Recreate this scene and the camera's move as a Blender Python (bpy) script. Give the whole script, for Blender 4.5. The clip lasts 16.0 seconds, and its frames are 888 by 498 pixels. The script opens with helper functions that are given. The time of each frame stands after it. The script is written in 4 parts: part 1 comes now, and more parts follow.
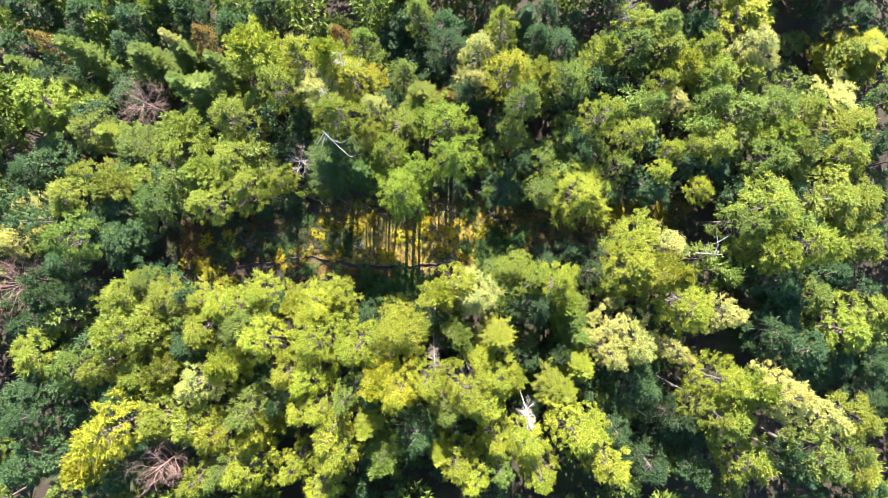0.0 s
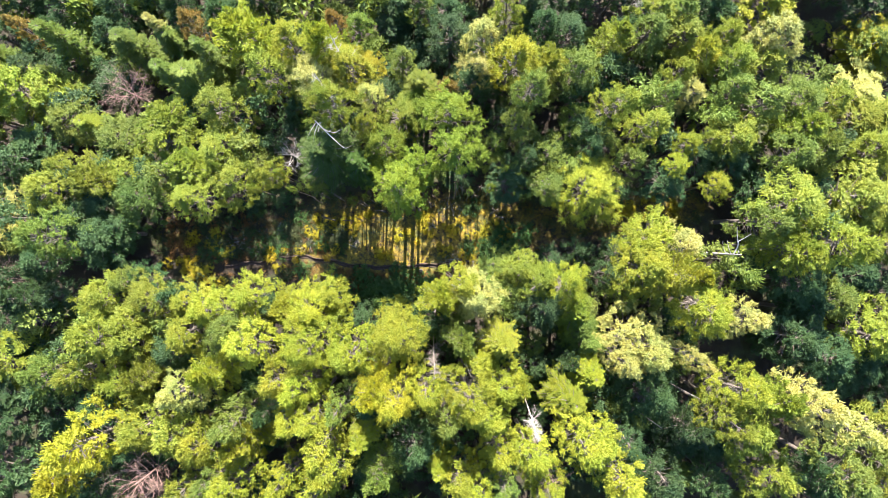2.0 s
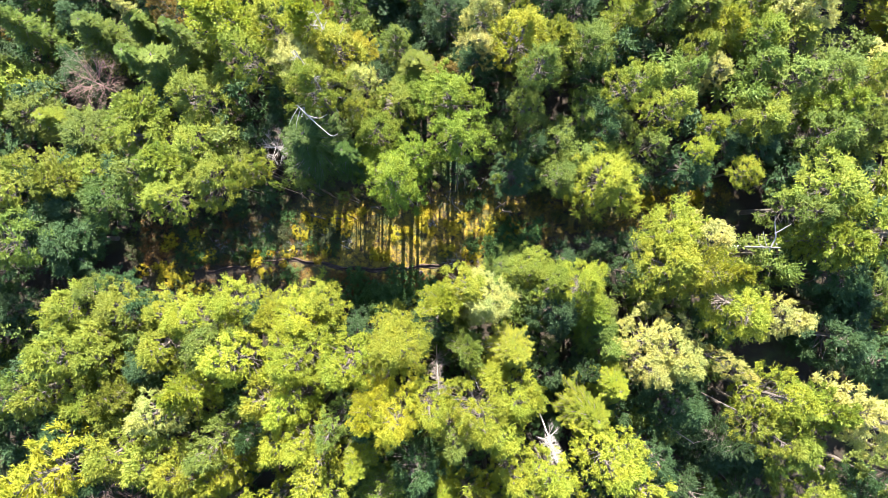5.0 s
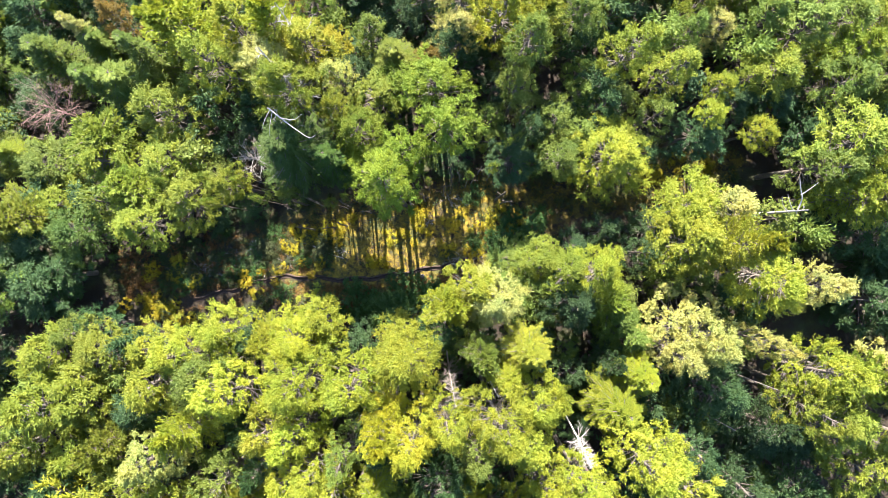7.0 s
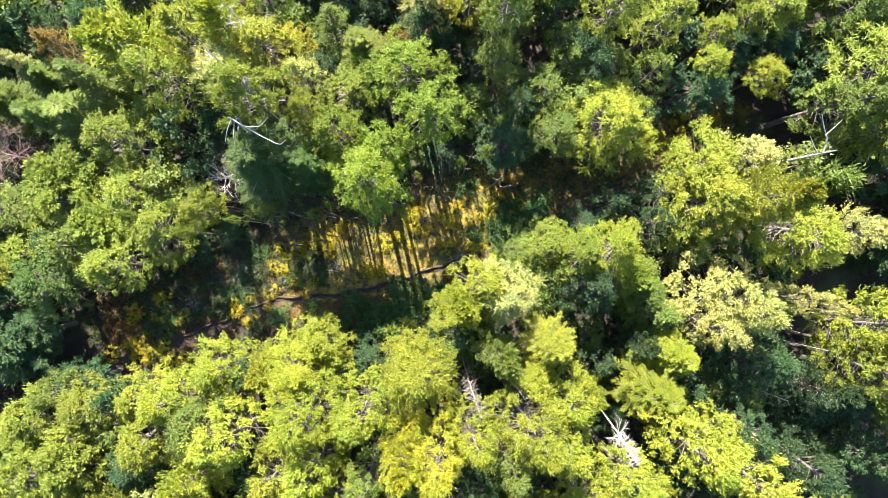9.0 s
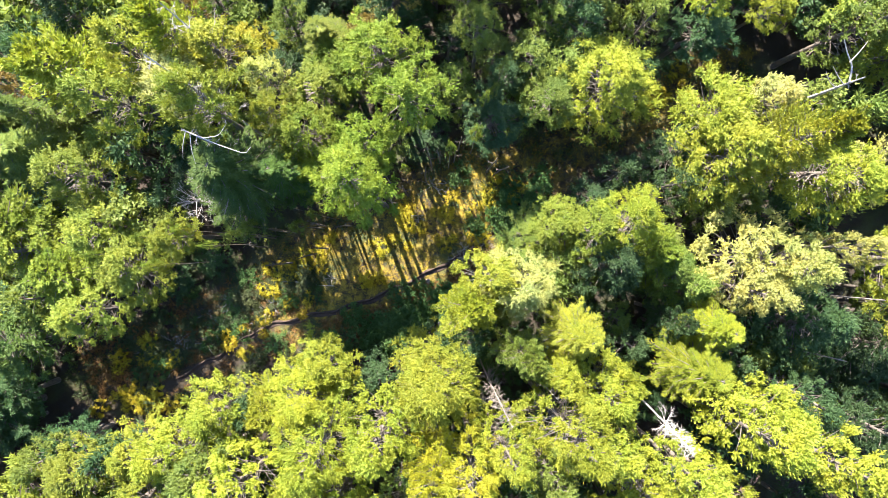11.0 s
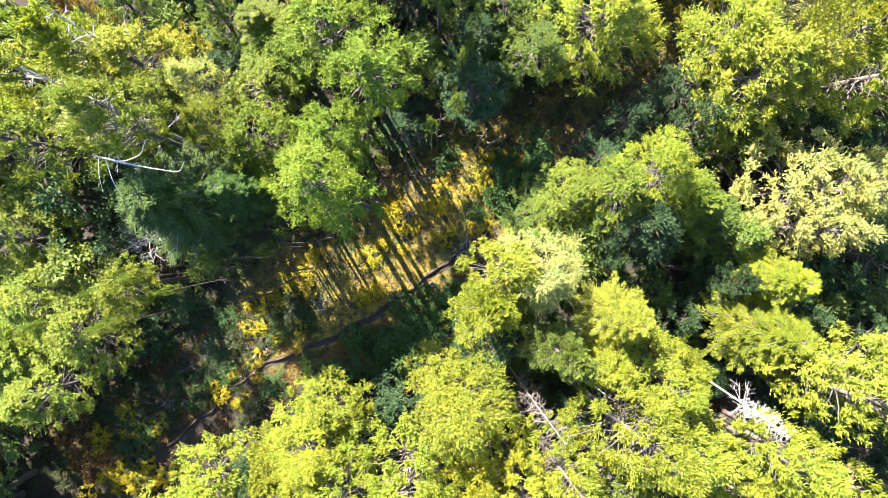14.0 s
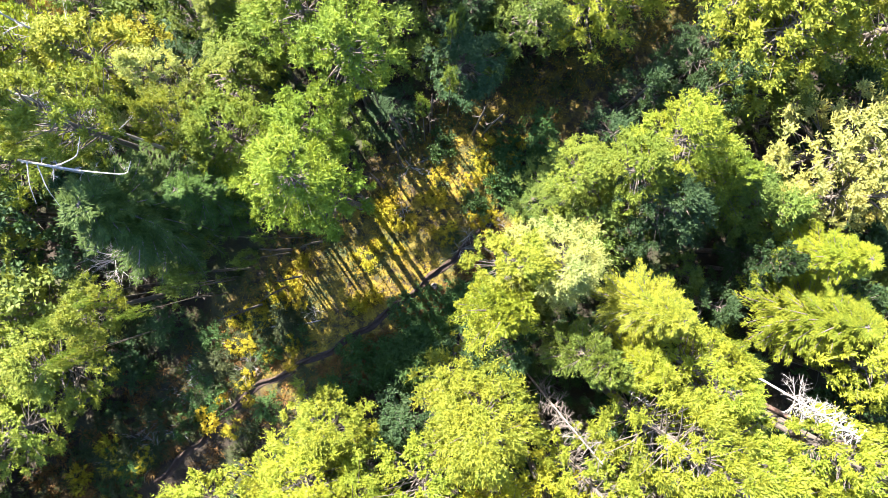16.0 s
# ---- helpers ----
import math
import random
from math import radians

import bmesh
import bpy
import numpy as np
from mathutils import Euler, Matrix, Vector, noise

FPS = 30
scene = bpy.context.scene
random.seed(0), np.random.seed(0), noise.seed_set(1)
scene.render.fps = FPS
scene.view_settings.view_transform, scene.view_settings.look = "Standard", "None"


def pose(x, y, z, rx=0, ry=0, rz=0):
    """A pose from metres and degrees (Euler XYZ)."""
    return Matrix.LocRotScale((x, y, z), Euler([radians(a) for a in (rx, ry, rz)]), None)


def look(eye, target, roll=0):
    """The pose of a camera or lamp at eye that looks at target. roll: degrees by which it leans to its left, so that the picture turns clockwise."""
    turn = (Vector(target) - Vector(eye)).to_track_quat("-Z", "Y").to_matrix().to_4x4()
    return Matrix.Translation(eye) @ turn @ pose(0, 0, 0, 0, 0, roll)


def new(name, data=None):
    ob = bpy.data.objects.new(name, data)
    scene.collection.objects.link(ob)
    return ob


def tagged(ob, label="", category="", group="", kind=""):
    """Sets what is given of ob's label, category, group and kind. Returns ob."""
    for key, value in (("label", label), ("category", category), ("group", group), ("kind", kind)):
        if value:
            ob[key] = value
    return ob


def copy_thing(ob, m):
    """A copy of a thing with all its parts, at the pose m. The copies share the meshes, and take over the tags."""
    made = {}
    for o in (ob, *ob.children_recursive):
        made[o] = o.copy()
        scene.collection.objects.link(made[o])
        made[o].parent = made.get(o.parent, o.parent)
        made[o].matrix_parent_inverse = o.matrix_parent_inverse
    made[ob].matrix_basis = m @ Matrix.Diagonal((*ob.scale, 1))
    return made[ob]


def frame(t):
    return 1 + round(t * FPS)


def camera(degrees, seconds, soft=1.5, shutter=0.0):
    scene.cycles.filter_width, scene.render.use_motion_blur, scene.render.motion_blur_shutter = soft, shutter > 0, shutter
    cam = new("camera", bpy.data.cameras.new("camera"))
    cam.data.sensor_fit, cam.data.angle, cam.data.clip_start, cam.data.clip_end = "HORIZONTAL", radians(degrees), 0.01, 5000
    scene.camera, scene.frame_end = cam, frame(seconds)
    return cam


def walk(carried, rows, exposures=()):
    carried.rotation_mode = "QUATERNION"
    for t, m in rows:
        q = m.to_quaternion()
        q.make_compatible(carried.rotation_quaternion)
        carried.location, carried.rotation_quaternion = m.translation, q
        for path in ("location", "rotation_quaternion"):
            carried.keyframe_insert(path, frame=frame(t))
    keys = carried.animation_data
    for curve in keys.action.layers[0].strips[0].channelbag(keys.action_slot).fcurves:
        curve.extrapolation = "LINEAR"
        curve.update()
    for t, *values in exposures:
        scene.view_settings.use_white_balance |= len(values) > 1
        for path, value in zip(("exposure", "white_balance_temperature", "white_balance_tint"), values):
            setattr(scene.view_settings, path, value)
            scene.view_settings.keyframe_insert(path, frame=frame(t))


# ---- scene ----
# ---- camera and its way: a drone sinking towards the forest, slowly turning ----
cam = camera(76.0, 16.0, soft=0.8)
METRES, EYE, TILT, LEAN, TURN = 45.0, 99.0, -90.0, 0.0, 0.0
ROWS = [
    (0.0, 0.0, 0.0, 0.0, 0.0, -0.0, 0.0),
    (0.5, -0.0022, 0.0298, -0.0016, -0.0, -0.0, -0.05),
    (1.0, -0.0028, 0.0597, -0.0017, -0.0, -0.01, -0.09),
    (1.5, -0.0028, 0.0891, -0.0008, -0.01, -0.03, -0.13),
    (2.0, -0.0025, 0.1188, -0.0023, -0.01, -0.03, -0.17),
    (2.5, -0.0018, 0.1492, -0.0041, -0.01, -0.04, -0.23),
    (3.0, -0.0029, 0.1792, -0.0049, -0.01, -0.04, -0.27),
    (3.5, -0.0056, 0.2098, -0.005, -0.02, -0.04, -0.26),
    (4.0, -0.0081, 0.24, -0.0047, -0.04, -0.04, -0.15),
    (6.5, -0.0133, 0.3926, -0.0005, -0.19, -0.23, 5.03),
    (7.0, -0.0146, 0.4225, -0.0003, -0.21, -0.24, 6.88),
    (7.5, -0.0176, 0.4534, 0.0004, -0.27, -0.28, 8.83),
    (8.0, -0.0188, 0.4848, -0.0001, -0.34, -0.33, 10.77),
    (8.5, -0.0188, 0.5166, 0.0001, -0.39, -0.4, 12.72),
    (9.0, -0.0203, 0.5491, -0.0008, -0.47, -0.44, 14.63),
    (11.5, -0.0272, 0.7131, -0.0015, -0.86, -0.87, 24.37),
    (12.0, -0.027, 0.7456, -0.0002, -0.97, -0.99, 26.34),
    (12.5, -0.0283, 0.7785, -0.0004, -1.06, -1.11, 28.3),
    (13.0, -0.0283, 0.811, -0.0002, -1.16, -1.25, 30.22),
    (13.5, -0.0289, 0.8428, -0.0002, -1.21, -1.35, 31.62),
    (14.0, -0.0299, 0.8746, 0.0003, -1.29, -1.47, 32.62),
    (14.5, -0.0308, 0.9063, 0.0002, -1.38, -1.58, 33.53),
    (15.0, -0.0315, 0.9372, -0.0003, -1.44, -1.72, 34.43),
    (15.5, -0.032, 0.9685, -0.0007, -1.5, -1.82, 35.34),
    (16.0, -0.0331, 0.9988, -0.0001, -1.57, -1.91, 36.27),
]
walk(cam, [(t, pose(0, 0, EYE, TILT, LEAN, TURN) @ pose(METRES * x, METRES * y, METRES * z, 90 + pitch, roll, yaw)) for t, x, y, z, yaw, pitch, roll in ROWS],
     exposures=[(0.0, 2.92), (4.0, 2.95), (9.0, 3.0), (16.0, 3.14)])

# ---- daylight ----
SUN_ELEVATION, SUN_AZIMUTH = 37.0, 1.5     # azimuth: degrees clockwise from +y
scene.view_settings.exposure = 2.92
world = bpy.data.worlds.new("sky")
scene.world = world
world.use_nodes = True
wn = world.node_tree.nodes
sky = wn.new("ShaderNodeTexSky")
sky.sky_type, sky.sun_disc = "NISHITA", False
sky.ozone_density = 5.0
sky.sun_elevation, sky.sun_rotation = radians(SUN_ELEVATION), radians(SUN_AZIMUTH)
world.node_tree.links.new(sky.outputs[0], wn["Background"].inputs[0])
wn["Background"].inputs[1].default_value = 0.091
lamp = bpy.data.lights.new("sun", "SUN")
lamp.energy, lamp.angle, lamp.color = 5.0, radians(0.53), (1.0, 0.885, 0.75)
sun = new("sun", lamp)
ce, se = math.cos(radians(SUN_ELEVATION)), math.sin(radians(SUN_ELEVATION))
sun.matrix_world = look((60 * ce * math.sin(radians(SUN_AZIMUTH)), 60 * ce * math.cos(radians(SUN_AZIMUTH)), 60 * se + 40), (0, 0, 40))


# ---- materials ----
def material(name):
    m = bpy.data.materials.new(name)
    m.use_nodes = True
    nt = m.node_tree
    return m, nt, nt.nodes["Principled BSDF"], nt.nodes["Material Output"]


def node(nt, kind, **sets):
    n = nt.nodes.new("ShaderNode" + kind)
    for key, value in sets.items():
        n.inputs[key.replace("_", " ")].default_value = value
    return n


def ramp(nt, source, *stops):
    r = nt.nodes.new("ShaderNodeValToRGB")
    while len(r.color_ramp.elements) < len(stops):
        r.color_ramp.elements.new(0.5)
    for e, (p, c) in zip(r.color_ramp.elements, stops):
        e.position, e.color = p, (*c, 1)
    nt.links.new(source, r.inputs[0])
    return r.outputs[0]


def mixed(nt, a, b, factor, how="MIX"):
    x = nt.nodes.new("ShaderNodeMix")
    x.data_type, x.blend_type = "RGBA", how
    for socket, value in ((x.inputs[6], a), (x.inputs[7], b), (x.inputs[0], factor)):
        if isinstance(value, bpy.types.NodeSocket):
            nt.links.new(value, socket)
        else:
            socket.default_value = value
    return x.outputs[2]


def leaf_material(name, through_leaf=0.35, gloss=0.42):
    """Foliage: the tree's own colour, varied leaf by leaf and in broad patches, with light passing through the blades."""
    m, nt, bsdf, out = material(name)
    info = nt.nodes.new("ShaderNodeObjectInfo")
    geo = nt.nodes.new("ShaderNodeNewGeometry")
    tone = ramp(nt, geo.outputs["Random Per Island"], (0.0, (0.82, 0.87, 0.8)), (0.5, (1.0, 1.0, 1.0)), (1.0, (1.16, 1.12, 1.15)))
    col = mixed(nt, info.outputs["Color"], tone, 1.0, "MULTIPLY")
    patch = node(nt, "TexNoise", Scale=0.45, Detail=3.0)
    nt.links.new(geo.outputs["Position"], patch.inputs["Vector"])
    drift = ramp(nt, patch.outputs[0], (0.3, (0.82, 0.92, 1.0)), (0.7, (1.14, 1.06, 0.95)))
    col = mixed(nt, col, drift, 1.0, "MULTIPLY")
    grain = node(nt, "TexNoise", Scale=6.5, Detail=2.0, Roughness=0.6)
    nt.links.new(geo.outputs["Position"], grain.inputs["Vector"])
    col = mixed(nt, col, ramp(nt, grain.outputs[0], (0.34, (0.72, 0.78, 0.85)), (0.5, (1.0, 1.0, 1.0)), (0.66, (1.22, 1.19, 1.08))), 1.0, "MULTIPLY")
    bump = node(nt, "Bump", Strength=0.5, Distance=0.05)
    nt.links.new(grain.outputs[0], bump.inputs["Height"])
    nt.links.new(bump.outputs[0], bsdf.inputs["Normal"])
    nt.links.new(col, bsdf.inputs["Base Color"])
    bsdf.inputs["Roughness"].default_value = gloss
    bsdf.inputs["Specular IOR Level"].default_value = 0.18
    tr = nt.nodes.new("ShaderNodeBsdfTranslucent")
    nt.links.new(mixed(nt, col, (1.25, 1.2, 0.6, 1), 1.0, "MULTIPLY"), tr.inputs[0])
    mix = nt.nodes.new("ShaderNodeMixShader")
    mix.inputs[0].default_value = through_leaf
    nt.links.new(bsdf.outputs[0], mix.inputs[1])
    nt.links.new(tr.outputs[0], mix.inputs[2])
    nt.links.new(mix.outputs[0], out.inputs[0])
    return m


def bark_material(name, dark, light, rough=0.9):
    m, nt, bsdf, out = material(name)
    co = nt.nodes.new("ShaderNodeTexCoord")
    mp = node(nt, "Mapping", Scale=(6, 6, 0.9))
    nt.links.new(co.outputs["Object"], mp.inputs[0])
    n = node(nt, "TexNoise", Scale=2.0, Detail=6.0, Roughness=0.7)
    nt.links.new(mp.outputs[0], n.inputs["Vector"])
    nt.links.new(ramp(nt, n.outputs[0], (0.3, dark), (0.7, light)), bsdf.inputs["Base Color"])
    bump = node(nt, "Bump", Strength=0.6, Distance=0.05)
    nt.links.new(n.outputs[0], bump.inputs["Height"])
    nt.links.new(bump.outputs[0], bsdf.inputs["Normal"])
    bsdf.inputs["Roughness"].default_value = rough
    return m


LEAF = leaf_material("leaves", 0.38, 0.6)
LITTER_LEAF = leaf_material("undergrowth_leaves", 0.4, 0.6)
BARK = bark_material("bark", (0.025, 0.02, 0.018), (0.15, 0.13, 0.115))
DEAD = bark_material("weathered_dead_wood", (0.14, 0.13, 0.13), (0.36, 0.345, 0.335), 0.8)
TWIG = bark_material("bare_brown_twigs", (0.1, 0.062, 0.055), (0.24, 0.16, 0.14))

BRIGHT = (0.188, 0.217, 0.024)
OLIVE = (0.142, 0.176, 0.025)
GREEN = (0.104, 0.146, 0.03)
GOLD = (0.222, 0.226, 0.02)
PALE = (0.255, 0.262, 0.083)
RUST = (0.16, 0.12, 0.036)
# tint for crowns in shade: the shade is in the leaf colour
DARK_SHADE = (0.038, 0.075, 0.03)
LIME = (0.128, 0.178, 0.022)
# green darkened to carry the shaded side of the firs
DEEP_SHADE = (0.055, 0.096, 0.021)


# ---- ground ----
def soft(v, k=6.0):
    return k * np.logaddexp(0, v / k)


def ground_z(x, y):
    """Height of the forest floor: level in the glade, falling away behind it, rising gently in front."""
    x, y = np.asarray(x, float), np.asarray(y, float)
    far = 60 - soft(60 - soft(y - 10))
    near = 40 - soft(40 - soft(-12 - y))
    side = np.clip(-x / 50, -0.3, 1.4) * np.clip((y - 4) / 26, 0, 1.5)
    return -0.26 * far + 0.1 * near - 6.0 * side + 0.35 * np.sin(x * 0.21 + y * 0.13) * np.cos(y * 0.17 - x * 0.08)


def glade(x, y):
    """1 on the open floor of the glade, 0 in the wood."""
    x, y = np.asarray(x, float), np.asarray(y, float)
    line = np.interp(x, [-50, -25, 0, 12, 18, 24, 30, 40], [0.2, 0.6, 1.5, 3.6, 4.2, 4.2, 5, 6.8])
    half = np.interp(x, [-50, -46, -28, -18, 6, 16, 20, 26, 32, 40, 44], [0, 3.4, 4.8, 6.5, 6.5, 3.6, 2.8, 2.6, 3.8, 3.5, 0])
    return np.clip(1.6 - np.abs(y - line) / np.maximum(half, 0.1) * 1.1, 0, 1)


def trail_y(x):
    """The line of the footpath across the glade."""
    return np.interp(x, [-36, -28, -24.5, -19, -14, -9, -4.5, 1.2, 6, 11], [-3.2, -2.1, -1.3, -2.2, -3.1, -3.2, -3.0, -2.5, -1.4, 1.5])


def gap(x, y):
    """1 in the dark treeless lanes."""
    x, y = np.asarray(x, float), np.asarray(y, float)
    lane = [(51, -4), (55, -9), (52, -17), (62, -22), (72, -26), (62, 35), (57, 33), (11.6, -23.0), (-1.5, -15.6)]
    return np.max([np.clip(2 - np.hypot(x - a, y - b) / 2.6, 0, 1) for a, b in lane], axis=0)


def mesh_object(name, verts, faces, mat, parent=None, smooth=False):
    me = bpy.data.meshes.new(name)
    verts, faces = np.asarray(verts, np.float32), np.asarray(faces, np.int32)
    k = faces.shape[1]
    me.vertices.add(len(verts)), me.loops.add(faces.size), me.polygons.add(len(faces))
    me.vertices.foreach_set("co", verts.ravel())
    me.loops.foreach_set("vertex_index", faces.ravel())
    me.polygons.foreach_set("loop_start", np.arange(0, faces.size, k, dtype=np.int32))
    me.polygons.foreach_set("use_smooth", np.full(len(faces), smooth))
    me.update(calc_edges=True)
    me.materials.append(mat)
    ob = new(name, me)
    ob.parent = parent
    return ob


def ground_material():
    m, nt, bsdf, out = material("forest_floor")
    co = nt.nodes.new("ShaderNodeNewGeometry")
    big = node(nt, "TexNoise", Scale=0.16, Detail=4.0, Roughness=0.6)
    mid = node(nt, "TexNoise", Scale=1.1, Detail=5.0, Roughness=0.65)
    fine = node(nt, "TexNoise", Scale=7.0, Detail=6.0, Roughness=0.75)
    for n in (big, mid, fine):
        nt.links.new(co.outputs["Position"], n.inputs["Vector"])
    # near-black earth: the deep shade under the trees is in its colour
    shaded_soil = ramp(nt, fine.outputs[0], (0.3, (0.007, 0.0055, 0.0045)), (0.7, (0.027, 0.0185, 0.012)))
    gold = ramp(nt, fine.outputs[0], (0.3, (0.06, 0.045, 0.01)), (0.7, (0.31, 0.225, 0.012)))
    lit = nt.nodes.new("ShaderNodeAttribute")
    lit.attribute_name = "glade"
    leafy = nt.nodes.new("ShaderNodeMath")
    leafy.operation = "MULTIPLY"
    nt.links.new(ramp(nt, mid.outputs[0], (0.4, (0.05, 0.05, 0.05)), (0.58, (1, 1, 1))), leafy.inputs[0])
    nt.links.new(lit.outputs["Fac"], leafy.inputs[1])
    col = mixed(nt, shaded_soil, gold, leafy.outputs[0])
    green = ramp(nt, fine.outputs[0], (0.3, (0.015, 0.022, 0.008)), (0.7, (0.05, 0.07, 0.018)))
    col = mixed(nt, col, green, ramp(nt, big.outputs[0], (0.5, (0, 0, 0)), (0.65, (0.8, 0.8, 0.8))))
    nt.links.new(col, bsdf.inputs["Base Color"])
    bump = node(nt, "Bump", Strength=0.8, Distance=0.12)
    nt.links.new(fine.outputs[0], bump.inputs["Height"])
    nt.links.new(bump.outputs[0], bsdf.inputs["Normal"])
    bsdf.inputs["Roughness"].default_value = 0.95
    return m


FLOOR = ground_material()


def build_ground():
    axis = np.concatenate([-np.geomspace(2500, 90, 14), np.linspace(-86, 86, 200), np.geomspace(90, 2500, 14)])
    gx, gy = np.meshgrid(axis, axis)
    n = len(axis)
    v = np.stack([gx, gy, ground_z(gx, gy)], -1).reshape(-1, 3)
    i = np.arange(n * n).reshape(n, n)
    f = np.stack([i[:-1, :-1], i[:-1, 1:], i[1:, 1:], i[1:, :-1]], -1).reshape(-1, 4)
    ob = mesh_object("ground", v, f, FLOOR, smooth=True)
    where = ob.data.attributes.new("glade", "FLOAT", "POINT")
    # gold litter fades at both ends, where the glade floor lies in shade
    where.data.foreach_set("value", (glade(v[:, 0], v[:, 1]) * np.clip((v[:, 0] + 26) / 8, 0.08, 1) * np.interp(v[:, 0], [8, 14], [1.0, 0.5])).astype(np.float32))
    tagged(ob, "brown forest floor darkened for shade, with yellow leaf litter and moss", "forest floor", kind="structure")


build_ground()

# ---- trees ----
RNG = np.random.default_rng(11)


def unit(v):
    return v / np.maximum(np.linalg.norm(v, axis=-1, keepdims=True), 1e-6)


def blades(root, way, flat, length, width):
    """Slim pointed leaves: roots, directions, face normals, lengths and widths as arrays. Returns verts and triangles."""
    n = len(root)
    way = unit(way)
    side = unit(np.cross(flat, way))
    L, Wd = length[:, None], width[:, None]
    v = np.stack([root + side * Wd * 0.5, root + way * L, root - side * Wd * 0.5 + way * L * 0.12], 1)
    return v.reshape(-1, 3), np.arange(3 * n).reshape(n, 3)


def tube(path, radii, sides=6):
    """A tapered tube along a path of points."""
    path = np.asarray(path, float)
    t = unit(np.gradient(path, axis=0))
    a = unit(np.cross(t, np.where(np.abs(t[:, 2:]) > 0.9, [[1.0, 0, 0]], [[0, 0, 1.0]])))
    b = np.cross(t, a)
    ang = np.linspace(0, 2 * np.pi, sides, endpoint=False)
    ring = path[:, None] + np.asarray(radii)[:, None, None] * (np.cos(ang)[None, :, None] * a[:, None] + np.sin(ang)[None, :, None] * b[:, None])
    i = np.arange(len(path) * sides).reshape(-1, sides)
    j = np.roll(i, -1, 1)
    return ring.reshape(-1, 3), np.stack([i[:-1], j[:-1], j[1:], i[1:]], -1).reshape(-1, 4)


def joined(pieces):
    v, f, k = [], [], 0
    for pv, pf in pieces:
        v.append(pv), f.append(pf + k)
        k += len(pv)
    return np.concatenate(v), np.concatenate(f)


def limb_path(a, b, bend, n=3):
    s = np.linspace(0, 1, n)[:, None]
    return a + (b - a) * s + np.array([0, 0, 1.0]) * bend * (s * (1 - s)) * 4


def tufted_kind(tall, base, radius, clumps, leaves, seed, leaf=1.0, fine=0.0, fill=3.6):
    """One upright tree: bent tapered trunk, limbs to each clump, sprays of leaves in every clump; fine makes slim leaves that fan out in tufts."""
    r = np.random.default_rng(seed)
    sway = r.normal(0, 0.016 * tall, 2)

    def axis(z):
        s = np.asarray(z) / tall
        return np.stack([sway[0] * s * s * 2, sway[1] * s * s * 2, np.asarray(z, float)], -1)
    zt = np.linspace(-0.03 * tall, 0.96 * tall, 9)
    trunk = tube(axis(zt), 0.0135 * tall * (1 - np.clip(zt / tall, 0, 1)) ** 0.8 + 0.0018 * tall, 8)
    flare = r.uniform(0.75, 1.15, 8)
    u = (np.arange(clumps) + r.uniform(0, 1, clumps)) / clumps
    profile = np.interp(u, [0, 0.2, 0.5, 0.8, 1.0], [0.7, 1.0, 0.84, 0.48, 0.06])
    ang = np.arange(clumps) * 2.39996 + r.normal(0, 0.4, clumps)
    lobes = flare[(ang / (2 * np.pi) * 8).astype(int) % 8]
    rad = radius * profile * lobes * np.sqrt(r.uniform(0.3, 1.0, clumps)) * r.uniform(0.8, 1.1, clumps)
    z = base + u * (tall - base) * 0.95
    c = axis(z) + np.stack([np.cos(ang) * rad, np.sin(ang) * rad, r.normal(0, 0.014 * tall, clumps)], -1)
    limbs = [tube(limb_path(axis(np.maximum(zz - 0.02 * tall - 0.45 * rr, 0.02 * tall)), cc, 0.15), np.array([0.055, 0.036, 0.012]) * tall / 22, 3) for zz, rr, cc in zip(z, rad, c)]
    size = r.uniform(0.45, 1.25, clumps) * radius * np.sqrt(fill / clumps)
    sprays = 12 + int(10 * fine)
    per = max(4, leaves // (clumps * sprays))
    out = unit(c - axis(z - 0.07 * tall))
    d = unit(r.normal(0, 0.55, (clumps, sprays, 3)) + out[:, None] * 0.7 + [0, 0, 0.7])
    s = (np.arange(per) + 0.7) / per
    reach = size[:, None] * r.uniform(0.6, 1.35, (clumps, sprays)) * (1 + 0.35 * np.clip(d[:, :, 2], 0, 1))
    pos = c[:, None, None] + d[:, :, None] * (s[None, None, :, None] * reach[:, :, None, None])
    pos = pos + r.normal(0, 0.05, pos.shape) * size[:, None, None, None]
    side = unit(np.cross(d, [0, 0, 1.0]) + 1e-3)
    sign = np.where(np.arange(per) % 2 == 0, 1.0, -1.0)
    way = d[:, :, None] * 0.65 + side[:, :, None] * sign[None, None, :, None] * (0.85 - 0.5 * fine) + r.normal(0, 0.2 + 0.16 * fine, pos.shape)
    flat = np.array([0, 0, 0.3]) + r.normal(0, 0.3, pos.shape) + (d * 0.65 + out[:, None] * 0.5)[:, :, None]
    pos, way, flat = pos.reshape(-1, 3), way.reshape(-1, 3), flat.reshape(-1, 3)
    n = len(pos)
    crown = blades(pos, way, flat, r.uniform(0.27, 0.46, n) * leaf * (1 + 0.45 * fine), r.uniform(0.19, 0.29, n) * leaf * (1 - 0.36 * fine))
    return joined([trunk] + limbs), crown


